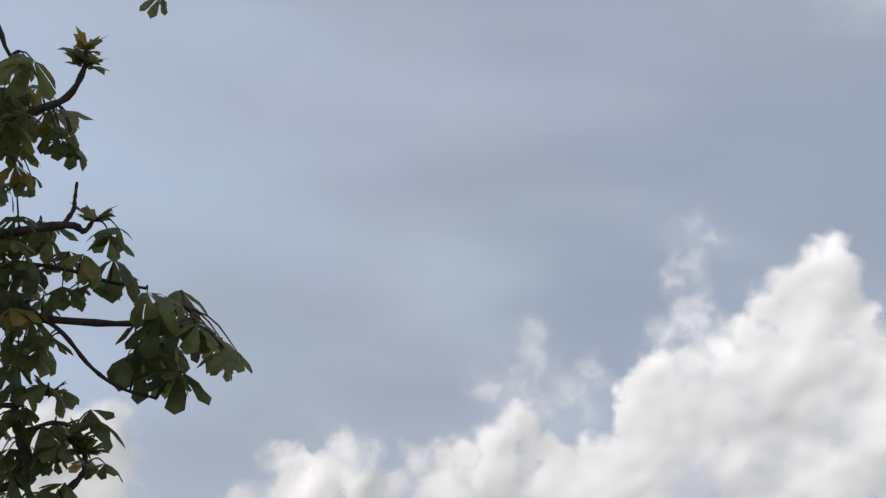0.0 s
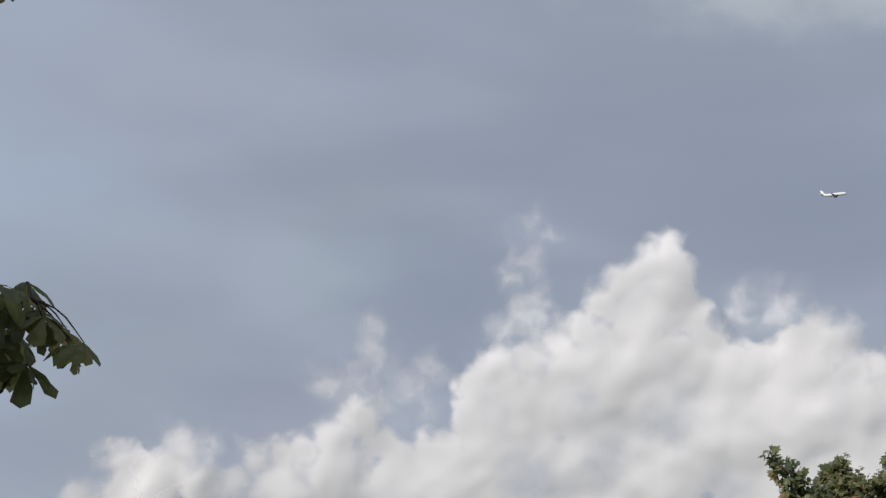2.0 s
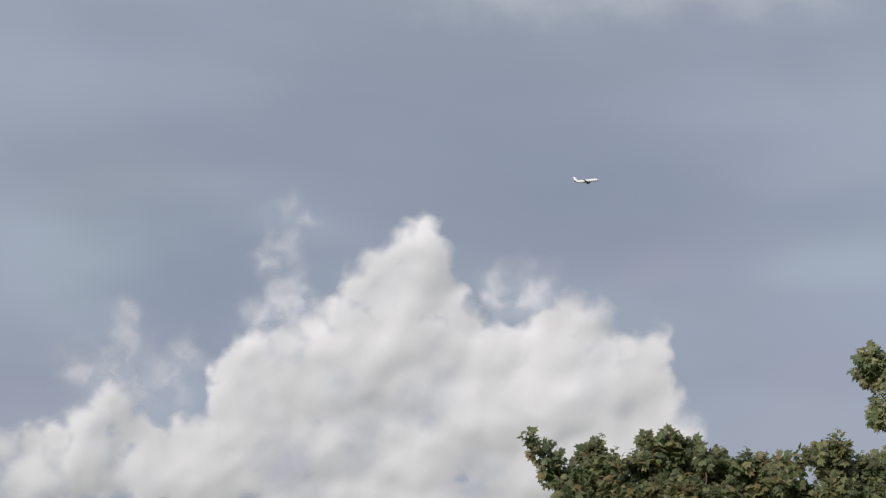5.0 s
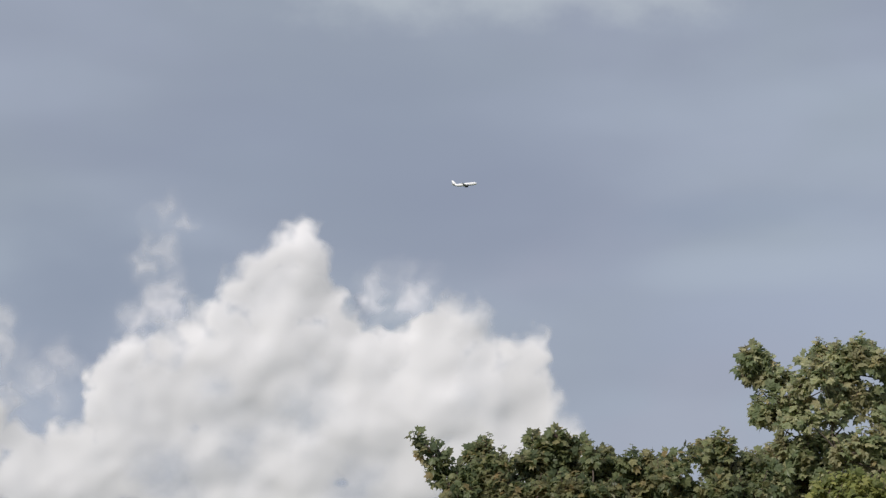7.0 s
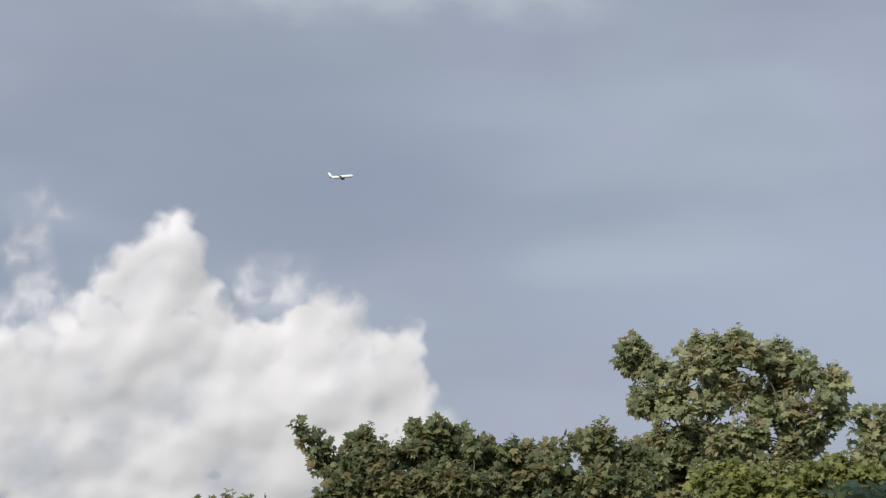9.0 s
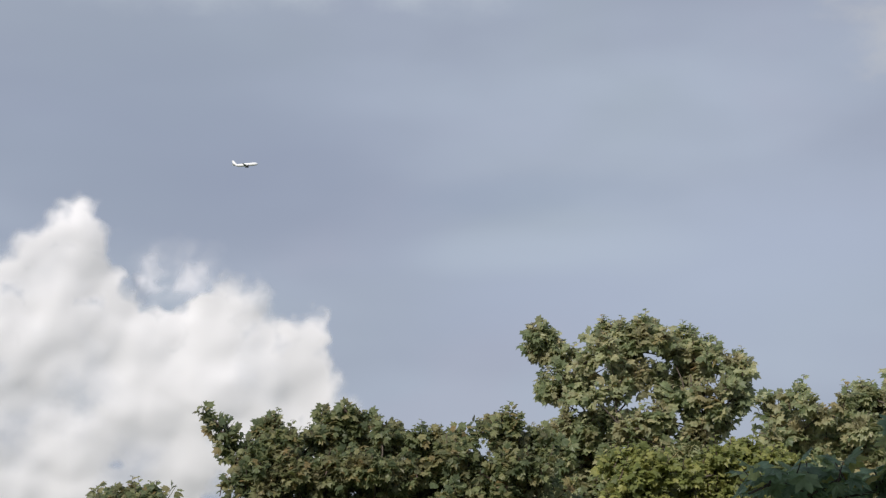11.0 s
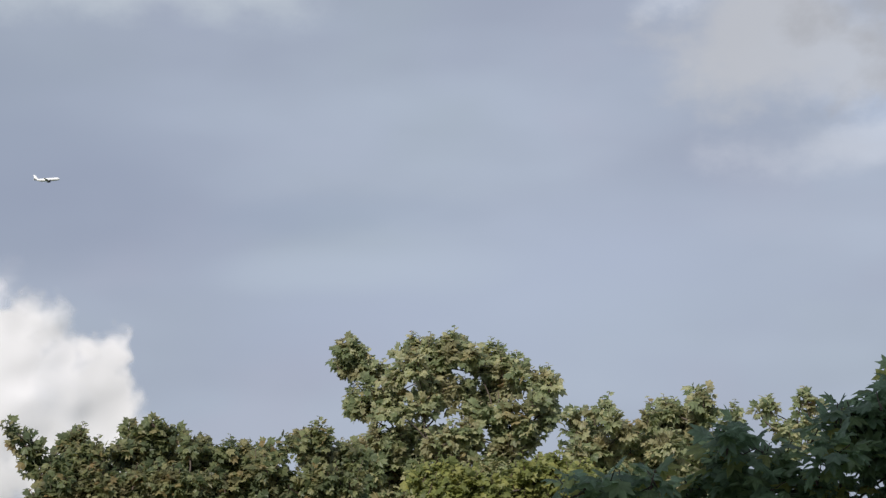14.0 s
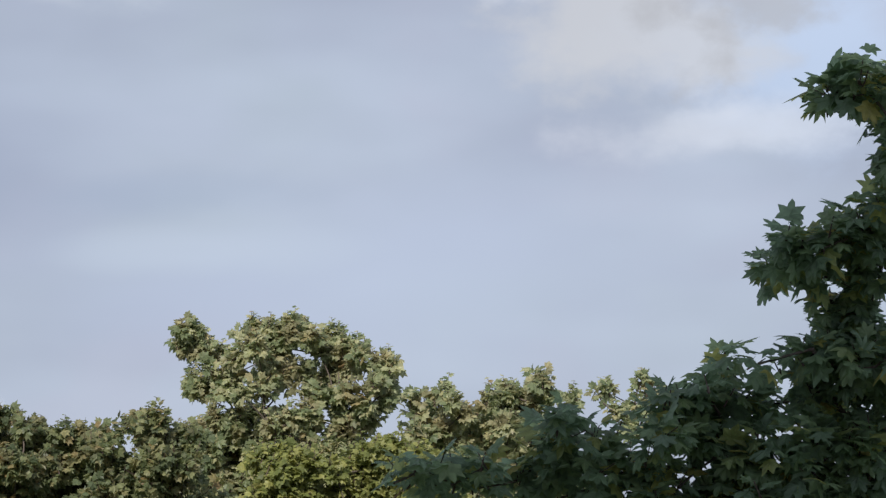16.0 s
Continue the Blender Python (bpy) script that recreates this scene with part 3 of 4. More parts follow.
def field_over(heaps, step, margin):
    lo_a, hi_a = min(h[0] - h[2] for h in heaps) - margin, max(h[0] + h[2] for h in heaps) + margin
    lo_e, hi_e = max(min(h[1] - h[2] for h in heaps) - margin, 2.4), max(h[1] + h[2] for h in heaps) + margin
    return np.meshgrid(np.arange(lo_a, hi_a, step), np.arange(lo_e, hi_e, step))


def cloud_body(parent, heaps, far, step=0.045, soft=0.58, seed=5):
    """A swelling body of cloud: each heap carries smaller heads, the heads smaller ones; its rim is thin and ragged."""
    rng = random.Random(seed)
    az, el = field_over(heaps, step, 0.9)
    wa = az + 0.13 * fractal(az, el, 1.0, 4, 11, gain=0.5)
    we = el + 0.13 * fractal(az, el, 1.0, 4, 23, gain=0.5)
    heads = []
    for a, e, r in heaps:
        for _ in range(9):
            t, d = rng.uniform(0, 6.283), r * rng.uniform(0.1, 0.92)
            q = r * rng.uniform(0.24, 0.46)
            heads.append((a + d * math.cos(t), e + d * math.sin(t), q))
            for _ in range(3):
                t2, d2 = rng.uniform(0, 6.283), q * rng.uniform(0.4, 1.0)
                heads.append((a + d * math.cos(t) + d2 * math.cos(t2), e + d * math.sin(t) + d2 * math.sin(t2), q * rng.uniform(0.3, 0.5)))
    rim = np.full(az.shape, -3.0)
    broad, fine = np.zeros(az.shape), np.zeros(az.shape)

    def window(a, e, r):
        rows = slice(max(int((e - r - el[0, 0]) / step), 0), max(int((e + r - el[0, 0]) / step) + 2, 0))
        cols = slice(max(int((a - r - az[0, 0]) / step), 0), max(int((a + r - az[0, 0]) / step) + 2, 0))
        return rows, cols

    for a, e, r in heaps:
        w = window(a, e, r * 1.3 + 1.2)
        d = np.hypot(wa[w] - a, we[w] - e)
        rim[w] = np.maximum(rim[w], r - d)
        h = r * np.clip(1 - (d / (r * 1.15)) ** 2, 0, 1)
        broad[w] = np.log(np.exp(5 * broad[w]) + np.exp(5 * h) - 1) / 5
    for a, e, r in heads:
        w = window(a, e, r + 0.5)
        d = np.hypot(wa[w] - a, we[w] - e)
        rim[w] = np.maximum(rim[w], r * 0.9 - d)
        h = r * np.clip(1 - (d / r) ** 2, 0, 1)
        fine[w] = np.log(np.exp(9 * fine[w]) + np.exp(9 * h) - 1) / 9
    rim = softened(rim, 4)
    fleece = fractal(wa, we, 0.9, 5, 53, gain=0.52)
    looser = np.clip(1 + 0.9 * fractal(az, el, 2.4, 2, 64, gain=0.5), 0.6, 2.0) * (1 + 0.6 * np.clip((-14 - az) / 4, 0, 1))
    body = 0.42 + (rim + 0.34 * fleece * np.clip(1 - rim / 0.6, 0.1, 1)) / (soft * looser)
    # thinned vapour lets the sky through in place of shading inside the cloud
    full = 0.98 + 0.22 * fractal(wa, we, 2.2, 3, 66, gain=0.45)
    for a, e, r, much in GREY_THIN:
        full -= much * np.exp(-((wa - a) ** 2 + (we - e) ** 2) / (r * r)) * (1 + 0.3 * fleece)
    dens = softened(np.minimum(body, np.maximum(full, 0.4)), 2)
    swell = 0.16 * fractal(wa, we, 2.6, 3, 75, gain=0.4) + 0.020 * fractal(wa, we, 1.3, 2, 83, True, 0.45)
    height = softened(0.15 * broad + 0.02 * fine + swell, 8)
    # the lower flanks lean back under the sunlit heads
    height = height - 0.013 * np.clip((az + 15) / 9, 0, 1) * np.clip(11.8 - el, 0, 9) ** 2
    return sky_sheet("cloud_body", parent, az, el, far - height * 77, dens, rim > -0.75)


def wisp(parent, puffs, far, strength=0.5, step=0.04):
    """Torn, see-through shreds: curling strands that fade out all round."""
    az, el = field_over(puffs, step, 0.9)
    wa = az + 0.26 * fractal(az, el, 0.8, 3, 12, gain=0.45)
    we = el + 0.26 * fractal(az, el, 0.8, 3, 24, gain=0.45)
    near, reach = np.zeros(az.shape), np.full(az.shape, 9.0)
    for a, e, r in puffs:
        d = np.hypot(wa - a, we - e) / (r * 2.0)
        near = 1 - (1 - near) * (1 - 0.75 * np.exp(-2.6 * d * d))
        reach = np.minimum(reach, np.hypot(az - a, el - e) - r * 1.75)
    strands = np.clip(0.66 + 0.75 * fractal(wa, we, 1.0, 4, 41, gain=0.42), 0.05, 1.3)
    dens = strength * near * (0.20 + 1.0 * strands) + 0.03
    dens = np.where(near < 0.08, dens * near / 0.08, dens)
    return sky_sheet("wisp", parent, az, el, np.full(az.shape, far), softened(dens, 2), reach < 0.75)


cumulus = root("cumulus_cloud", (0, 0, 0), "billowing white cumulus cloud with ragged wisps above the trees", "cloud")
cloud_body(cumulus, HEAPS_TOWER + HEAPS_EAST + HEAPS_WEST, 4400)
cloud_body(cumulus, HEAPS_FAR, 4480, soft=0.35, seed=6)
wisp(cumulus, WISP_COLUMN, 4520, 0.72)
wisp(cumulus, WISP_VEIL, 4520, 0.48)
wisp(cumulus, WISP_CREST, 4530, 0.66)
wisp(cumulus, WISP_TAIL, 4520, 0.6)

# ---------------------------------------------------------------- the airliner


def lofted(stations, sides=18):
    """Rings along x: (x, z, half-width, half-height)."""
    bm = bmesh.new()
    rings = []
    for x, z, w, h in stations:
        rings.append([bm.verts.new((x, w * math.cos(2 * math.pi * k / sides), z + h * math.sin(2 * math.pi * k / sides))) for k in range(sides)])
    for r0, r1 in zip(rings, rings[1:]):
        for k in range(sides):
            bm.faces.new((r0[k], r1[k], r1[(k + 1) % sides], r0[(k + 1) % sides]))
    bm.faces.new(rings[0])
    bm.faces.new(list(reversed(rings[-1])))
    bmesh.ops.recalc_face_normals(bm, faces=bm.faces[:])
    return bm


def aerofoil(sections, thick=0.11):
    """A wing or fin: sections (leading edge point, chord, upright) with a rounded nose and sharp tail."""
    bm = bmesh.new()
    prof = ((0, 0), (0.04, 0.5), (0.2, 0.9), (0.45, 0.8), (1, 0.02), (0.45, -0.5), (0.2, -0.6), (0.04, -0.4))
    rings = []
    for (x, y, z), chord, upright in sections:
        ring = []
        for u, t in prof:
            t *= thick * chord * 0.6
            ring.append(bm.verts.new((x - u * chord, y + (t if upright else 0), z + (0 if upright else t))))
        rings.append(ring)
    n = len(prof)
    for r0, r1 in zip(rings, rings[1:]):
        for k in range(n):
            bm.faces.new((r0[k], r0[(k + 1) % n], r1[(k + 1) % n], r1[k]))
    bm.faces.new(rings[0])
    bm.faces.new(list(reversed(rings[-1])))
    bmesh.ops.recalc_face_normals(bm, faces=bm.faces[:])
    return bm


def airliner(at, heading, climb):
    top = root("airliner", at, "white twin-engined jet airliner in flight, sunlit", "airplane")
    # fuselage fattened: its shape stands in for the glare round sunlit paint
    part("fuselage", lofted([(18.6, -0.5, 0.15, 0.15), (18.2, -0.4, 0.8, 0.75), (17.0, -0.15, 1.65, 1.7), (15.0, 0, 2.1, 2.2), (12.5, 0, 2.25, 2.35), (4, 0, 2.25, 2.35), (-6, 0, 2.25, 2.35), (-11, 0.35, 1.95, 1.95), (-15, 0.9, 1.0, 1.05), (-18, 1.3, 0.45, 0.5), (-18.9, 1.4, 0.15, 0.2)]), MAT["white_paint"], top)
    part("tail_fin", aerofoil([((-10.6, 0, 1.6), 7.0, True), ((-12.6, 0, 3.2), 5.2, True), ((-16.4, 0, 8.2), 2.4, True)], 0.12), MAT["white_paint"], top)
    for s in (-1, 1):
        part("wing", aerofoil([((4.2, 1.6 * s, -1.3), 7.2, False), ((0.9, 6.2 * s, -0.9), 4.0, False), ((-5.2, 16.6 * s, 0.3), 1.7, False)]), MAT["wing_metal"], top, "grey swept wing")
        part("tailplane", aerofoil([((-14.2, 0.5 * s, 1.5), 4.0, False), ((-18.2, 6.2 * s, 2.1), 1.5, False)]), MAT["white_paint"], top)
        eng = part("engine", lofted([(4.9, 0, 1.0, 1.0), (5.0, 0, 1.12, 1.12), (3.8, 0, 1.22, 1.22), (1.8, 0, 1.1, 1.1), (0.6, 0, 0.75, 0.75), (-0.4, 0, 0.3, 0.3)], 16), MAT["dark_metal"], top, "dark engine nacelle")
        eng.location = (0.2, 5.7 * s, -2.35)
        bm = aerofoil([((3.6, 5.7 * s, -1.5), 4.2, True), ((2.6, 5.7 * s, -0.8), 4.0, True)], 0.1)
        part("pylon", bm, MAT["wing_metal"], top)
    for s in (-1, 1):
        for k in range(3):
            bm = bmesh.new()
            bmesh.ops.create_cube(bm, size=1.0)
            bmesh.ops.scale(bm, vec=(0.6, 0.12, 0.5), verts=bm.verts)
            bmesh.ops.translate(bm, vec=(16.6 - k * 0.75, s * (1.33 + 0.17 * k), 0.75), verts=bm.verts)
            part("cockpit_window", bm, MAT["dark_glass"], top, smooth=False)
    top.matrix_world = Matrix.Translation(at) @ pose(0, 0, 0, 0, -climb, heading) @ pose(0, 0, 0, 3)
    return top


airliner((-38.2, 2768.7, 635.5), 6.0, 7.0)

# ---------------------------------------------------------------- the middle row of trees
SMALL = [small_blade(0.140, k) for k in range(7)]
FINE = [small_blade(0.110, k + 20) for k in range(7)]
# leaf clumps of each crown: place and radius
HEDGE_TIP = [
    (-0.94, 23.72, 6.68, 0.06), (-0.8, 24.07, 6.65, 0.06), (-0.88, 24.03, 6.55, 0.05), (-0.71, 23.78, 6.51, 0.06), (-0.61, 23.9, 6.41, 0.06),
    (-0.76, 23.87, 6.38, 0.06), (-0.62, 23.98, 6.25, 0.08), (-0.73, 24.04, 6.18, 0.05), (-0.5, 23.7, 6.05, 0.11), (-0.45, 23.66, 5.88, 0.12),
    (-0.44, 24.07, 6.23, 0.08), (-0.36, 23.87, 6.05, 0.12), (-0.54, 24.03, 5.87, 0.1),
]
HEDGE_WEST = [
    (-0.3, 24.22, 6.51, 0.14), (-0.12, 24.21, 6.54, 0.12), (0.05, 23.59, 6.36, 0.14), (-0.26, 23.61, 6.18, 0.19), (0.08, 24.13, 6.14, 0.22),
    (0.47, 24.07, 6.7, 0.06), (0.57, 24.02, 6.55, 0.11), (0.77, 23.77, 6.73, 0.06), (0.78, 23.97, 6.59, 0.13), (0.92, 23.97, 6.54, 0.11),
    (1.11, 23.96, 6.61, 0.06), (1.18, 23.66, 6.42, 0.1), (1.37, 23.85, 6.44, 0.07), (0.36, 23.83, 6.37, 0.14), (0.64, 24.06, 6.33, 0.21),
    (1, 24.25, 6.3, 0.21), (1.42, 24.21, 6.29, 0.18),
]
HEDGE_EAST = [
    (1.64, 23.72, 6.38, 0.08), (1.9, 23.93, 6.38, 0.08), (2.17, 23.81, 6.4, 0.06), (2.18, 23.97, 6.3, 0.1), (1.76, 23.99, 6.24, 0.17),
    (2.08, 23.6, 6.13, 0.17), (2.43, 23.56, 6.43, 0.08), (2.64, 24.14, 6.59, 0.06), (2.75, 23.73, 6.58, 0.08), (2.87, 23.71, 6.47, 0.11),
    (2.64, 24.25, 6.38, 0.14), (2.85, 23.88, 6.24, 0.18), (3.14, 24.14, 6.37, 0.13), (3.28, 23.88, 6.26, 0.14),
]
HEDGE_LOW = [
    (-0.19, 23.54, 6.01, 0.22), (0.13, 23.46, 5.94, 0.22), (0.46, 23.64, 5.9, 0.22), (0.79, 23.49, 5.99, 0.22), (1.11, 23.44, 5.93, 0.22),
    (1.45, 23.64, 5.88, 0.22), (1.81, 23.95, 6.01, 0.22), (2.14, 23.88, 5.94, 0.22), (2.48, 23.86, 5.88, 0.22), (2.78, 23.53, 5.96, 0.22),
    (3.14, 23.72, 5.92, 0.22),
]
TALL_WEST = [
    (3.7, 27.72, 8.17, 0.12), (3.89, 27.84, 8.15, 0.11), (3.68, 27.9, 7.99, 0.11), (3.82, 28.04, 7.85, 0.13), (4.01, 27.84, 7.98, 0.1),
    (4.25, 28.02, 7.89, 0.1), (4.31, 27.13, 7.68, 0.1), (4.42, 27.57, 7.54, 0.11), (3.81, 28.04, 7.42, 0.11), (3.89, 27.75, 7.3, 0.12),
    (4.19, 28, 7.37, 0.14), (4.18, 27.21, 7.16, 0.11), (4.37, 27.57, 7.42, 0.09), (4.02, 27.35, 7.56, 0.08),
]
TALL_CROWN = [
    (4.63, 27.75, 8.13, 0.11), (4.81, 27.79, 8.18, 0.14), (4.95, 27.38, 8.1, 0.14), (4.47, 27.11, 7.8, 0.09), (4.59, 26.8, 7.83, 0.14),
    (5.02, 27.6, 7.94, 0.16), (5.2, 27.36, 8.23, 0.09), (5.43, 27.71, 8.2, 0.13), (5.13, 27.25, 8, 0.12), (4.87, 27.72, 7.76, 0.12),
    (5.48, 27.13, 7.99, 0.14), (5.87, 27.76, 8.11, 0.1), (6.02, 27.68, 7.98, 0.1), (6.18, 27.3, 7.87, 0.09), (5.66, 27.45, 7.8, 0.16),
    (5.95, 27.62, 7.73, 0.16), (6.16, 27.03, 7.73, 0.11), (6.12, 27.46, 7.58, 0.14), (5.8, 27.77, 7.49, 0.13),
]
TALL_EAST = [
    (6.44, 27.02, 7.6, 0.11), (6.58, 26.85, 7.53, 0.1), (6.52, 27.35, 7.45, 0.12), (6.25, 26.77, 7.25, 0.14), (6.62, 27.24, 7.26, 0.11),
    (6.54, 27.07, 7.04, 0.09), (5.91, 26.76, 7.14, 0.15), (5.79, 27.21, 7.02, 0.16), (6.14, 26.74, 6.93, 0.14), (6.33, 27.13, 6.77, 0.1),
]
TALL_LOW = [
    (4.73, 27.03, 7.17, 0.09), (4.77, 27.76, 6.92, 0.18), (4.82, 26.93, 6.68, 0.14), (4.43, 27.5, 6.9, 0.15), (5.1, 26.89, 6.79, 0.14),
    (5.42, 27.05, 6.84, 0.15), (5.48, 27.8, 6.66, 0.17), (5.9, 27.01, 6.67, 0.18), (6.23, 27.44, 6.62, 0.12), (4.06, 27.26, 6.8, 0.16),
    (4.3, 27.25, 6.63, 0.18), (3.89, 27.29, 6.64, 0.15), (3.92, 26.99, 6.29, 0.2), (3.69, 27.63, 6.26, 0.2), (5.7, 26.89, 6.34, 0.2),
    (4.82, 27.03, 7.43, 0.07), (4.4, 26.82, 7.13, 0.08), (5.52, 27.07, 7.14, 0.07), (5.02, 27.21, 7.38, 0.08), (5.49, 27.7, 7.49, 0.09),
    (5.47, 27.18, 7.1, 0.09),
]
TALL_HEART = [
    (4.93, 27.31, 7.67, 0.11), (5.23, 27.6, 7.54, 0.11), (4.85, 27.4, 7.42, 0.09), (5.09, 27.32, 7.74, 0.07), (5.5, 27.49, 7.43, 0.1),
]
PALE_WEST = [
    (6.58, 25.86, 6.97, 0.06), (6.76, 25.77, 6.98, 0.05), (6.98, 25.54, 7.04, 0.09), (7.09, 26.27, 6.95, 0.12), (7.05, 25.41, 6.86, 0.1),
    (6.7, 25.9, 6.76, 0.1), (7.01, 26.3, 6.71, 0.14), (7.18, 25.48, 6.71, 0.1), (7.48, 25.95, 6.67, 0.1), (6.52, 26.02, 6.57, 0.05),
    (6.57, 25.44, 6.44, 0.08), (6.97, 25.78, 6.47, 0.16), (7.13, 26.1, 6.2, 0.2), (7.38, 25.85, 6.17, 0.22),
]
PALE_EAST = [
    (7.87, 25.97, 7.02, 0.07), (7.99, 25.83, 7.04, 0.09), (8.2, 25.98, 7.03, 0.07), (7.63, 25.61, 6.87, 0.09), (8.06, 26.21, 6.85, 0.15),
    (8.31, 26.22, 6.89, 0.12), (8.48, 26.05, 7.26, 0.06), (8.44, 25.56, 7.17, 0.07), (8.47, 25.92, 7.1, 0.09), (8.36, 25.73, 6.88, 0.13),
    (8.54, 25.65, 6.98, 0.07), (9.11, 26.35, 6.98, 0.1), (7.72, 26.4, 6.53, 0.2), (7.84, 25.44, 6.47, 0.19), (8.43, 26.26, 6.57, 0.18),
    (7.91, 26, 6.18, 0.22), (8.51, 25.78, 6.47, 0.2),
]
BUSH = [
    (3.79, 22.18, 5.91, 0.1), (4.02, 22.29, 5.96, 0.09), (4.26, 22.3, 5.97, 0.09), (4.36, 21.99, 5.86, 0.09), (3.94, 21.91, 5.74, 0.14),
    (4.28, 22.12, 5.71, 0.14), (5.05, 22.06, 5.97, 0.11), (5.34, 22.39, 6.03, 0.09), (5.46, 22.31, 6.05, 0.08), (5.02, 22.26, 5.83, 0.15),
    (5.26, 22.23, 5.82, 0.15), (5.51, 22.3, 5.86, 0.12), (5.64, 21.99, 5.89, 0.09), (5.86, 22.16, 5.87, 0.09), (4.65, 22, 5.71, 0.12),
]
SPRIGS = [
    (10.12, 27.97, 7.28, 0.06), (10.31, 28.04, 7.31, 0.07), (10.52, 28.25, 7.25, 0.04), (10.92, 27.98, 7.47, 0.07), (10.83, 28, 7.34, 0.06),
    (11.08, 28.05, 7.37, 0.06), (10.36, 27.81, 6.94, 0.08), (10.61, 28.01, 6.85, 0.08), (10.79, 28.08, 7.07, 0.06), (11.02, 28.18, 7.08, 0.08),
    (10.55, 27.76, 6.62, 0.17), (10.97, 27.88, 6.75, 0.16),
]
SHRUB = [
    (-2.21, 22.9, 5.64, 0.05), (-2, 23.07, 5.69, 0.06), (-1.77, 23.07, 5.7, 0.07), (-1.57, 23.14, 5.68, 0.07), (-1.39, 22.87, 5.61, 0.05),
    (-2.04, 22.89, 5.53, 0.11), (-1.78, 22.86, 5.51, 0.15), (-1.52, 22.89, 5.5, 0.12),
]


def crown_body(clumps, deeper, drop, seed, floor_z):
    """Larger clumps behind and below those of the top, that fill the body of a crown."""
    rng = random.Random(seed)
    out = []
    for x, y, z, r in clumps:
        out.append((x + rng.uniform(-.1, .1), y + deeper, z - 0.3 * r, r * 1.05))
        for k in range(1, 4):
            low = z - drop * k * rng.uniform(0.8, 1.2)
            if low > floor_z:
                out.append((x + rng.uniform(-.25, .25), y + rng.uniform(-.1, .5) + 0.1 * k, low, max(r, 0.34) * rng.uniform(1.0, 1.35)))
    return out


ROW = "broadleaved trees in a row"
HEDGE = HEDGE_WEST + HEDGE_EAST + HEDGE_LOW
TALL = TALL_WEST + TALL_CROWN + TALL_EAST + TALL_LOW + TALL_HEART
PALE = PALE_WEST + PALE_EAST
tree("sycamore_tree", (1.2, 25.2, 0), "dense green sycamore with a few browning leaves", "tree", HEDGE_TIP + HEDGE,
     crown_body([q for q in HEDGE if q[3] > 0.15], 0.5, 0.5, 2, 2.6), FINE, "hedge", 0.110, 5600, 21, (1.2, 25.2, 2.6), 0.2, 300, group=ROW)
tree("sycamore_tree", (5.2, 28.6, 0), "tall sycamore with an open crown and rusty leaf tips", "tree", TALL,
     crown_body([q for q in TALL_LOW if q[3] > 0.13], 0.4, 0.5, 3, 3.5), SMALL, "tall", 0.140, 3500, 22, (5.2, 28.6, 4.6), 0.22, 300, group=ROW)
tree("sycamore_tree", (8.6, 27.6, 0), "sunlit pale green sycamore beside the tall tree", "tree", PALE,
     crown_body([q for q in PALE if q[3] > 0.12], 0.4, 0.5, 4, 3.0), SMALL, "tall", 0.140, 4600, 23, (8.6, 27.6, 4.2), 0.2, 300, group=ROW)
tree("young_maple_tree", (4.6, 23.0, 0), "bright yellow-green young maple before the taller trees", "tree", BUSH,
     crown_body(BUSH, 0.4, 0.5, 5, 2.6), FINE, "bush", 0.110, 5400, 24, (4.6, 23.0, 3.4), 0.12, 300, group=ROW)
tree("slender_sycamore_tree", (11.6, 28.6, 0), "thin pale treetop with sparse sprigs", "tree", SPRIGS,
     [], SMALL, "tall", 0.140, 2600, 25, (11.5, 28.4, 4.8), 0.1, 150, group=ROW, filled=False)
tree("young_sycamore_tree", (-2.1, 23.1, 0), "top of a young green sycamore", "tree", SHRUB,
     crown_body(SHRUB, 0.3, 0.45, 6, 2.6), FINE, "hedge", 0.110, 5000, 26, (-2.1, 23.1, 3.6), 0.1, 150, group=ROW)

# ---------------------------------------------------------------- the near maple, in the shade of the added wall
MAPLE_UPPER = [
    (4.3, 8.36, 6.82, 0.18), (4.23, 8.53, 6.79, 0.09), (4.68, 8.7, 6.96, 0.17), (4.57, 8.65, 6.72, 0.11),
    (4.5, 8.34, 6.49, 0.09), (4.62, 8.58, 6.39, 0.08), (4.79, 8.39, 6.88, 0.28), (4.06, 8.73, 6.06, 0.1),
    (4.14, 9.15, 6, 0.08), (4.19, 8.63, 6.04, 0.13), (4.43, 8.71, 6.12, 0.19), (4.26, 8.93, 5.98, 0.11),
    (4.59, 8.64, 6.23, 0.22), (4.6, 8.81, 5.97, 0.22), (4.45, 9.04, 5.81, 0.16), (4.62, 9.14, 5.63, 0.23),
    (4.2, 8.84, 5.56, 0.11), (4.25, 9.11, 5.48, 0.13), (4.41, 9.09, 5.33, 0.25), (4.56, 8.66, 5.51, 0.29),
]
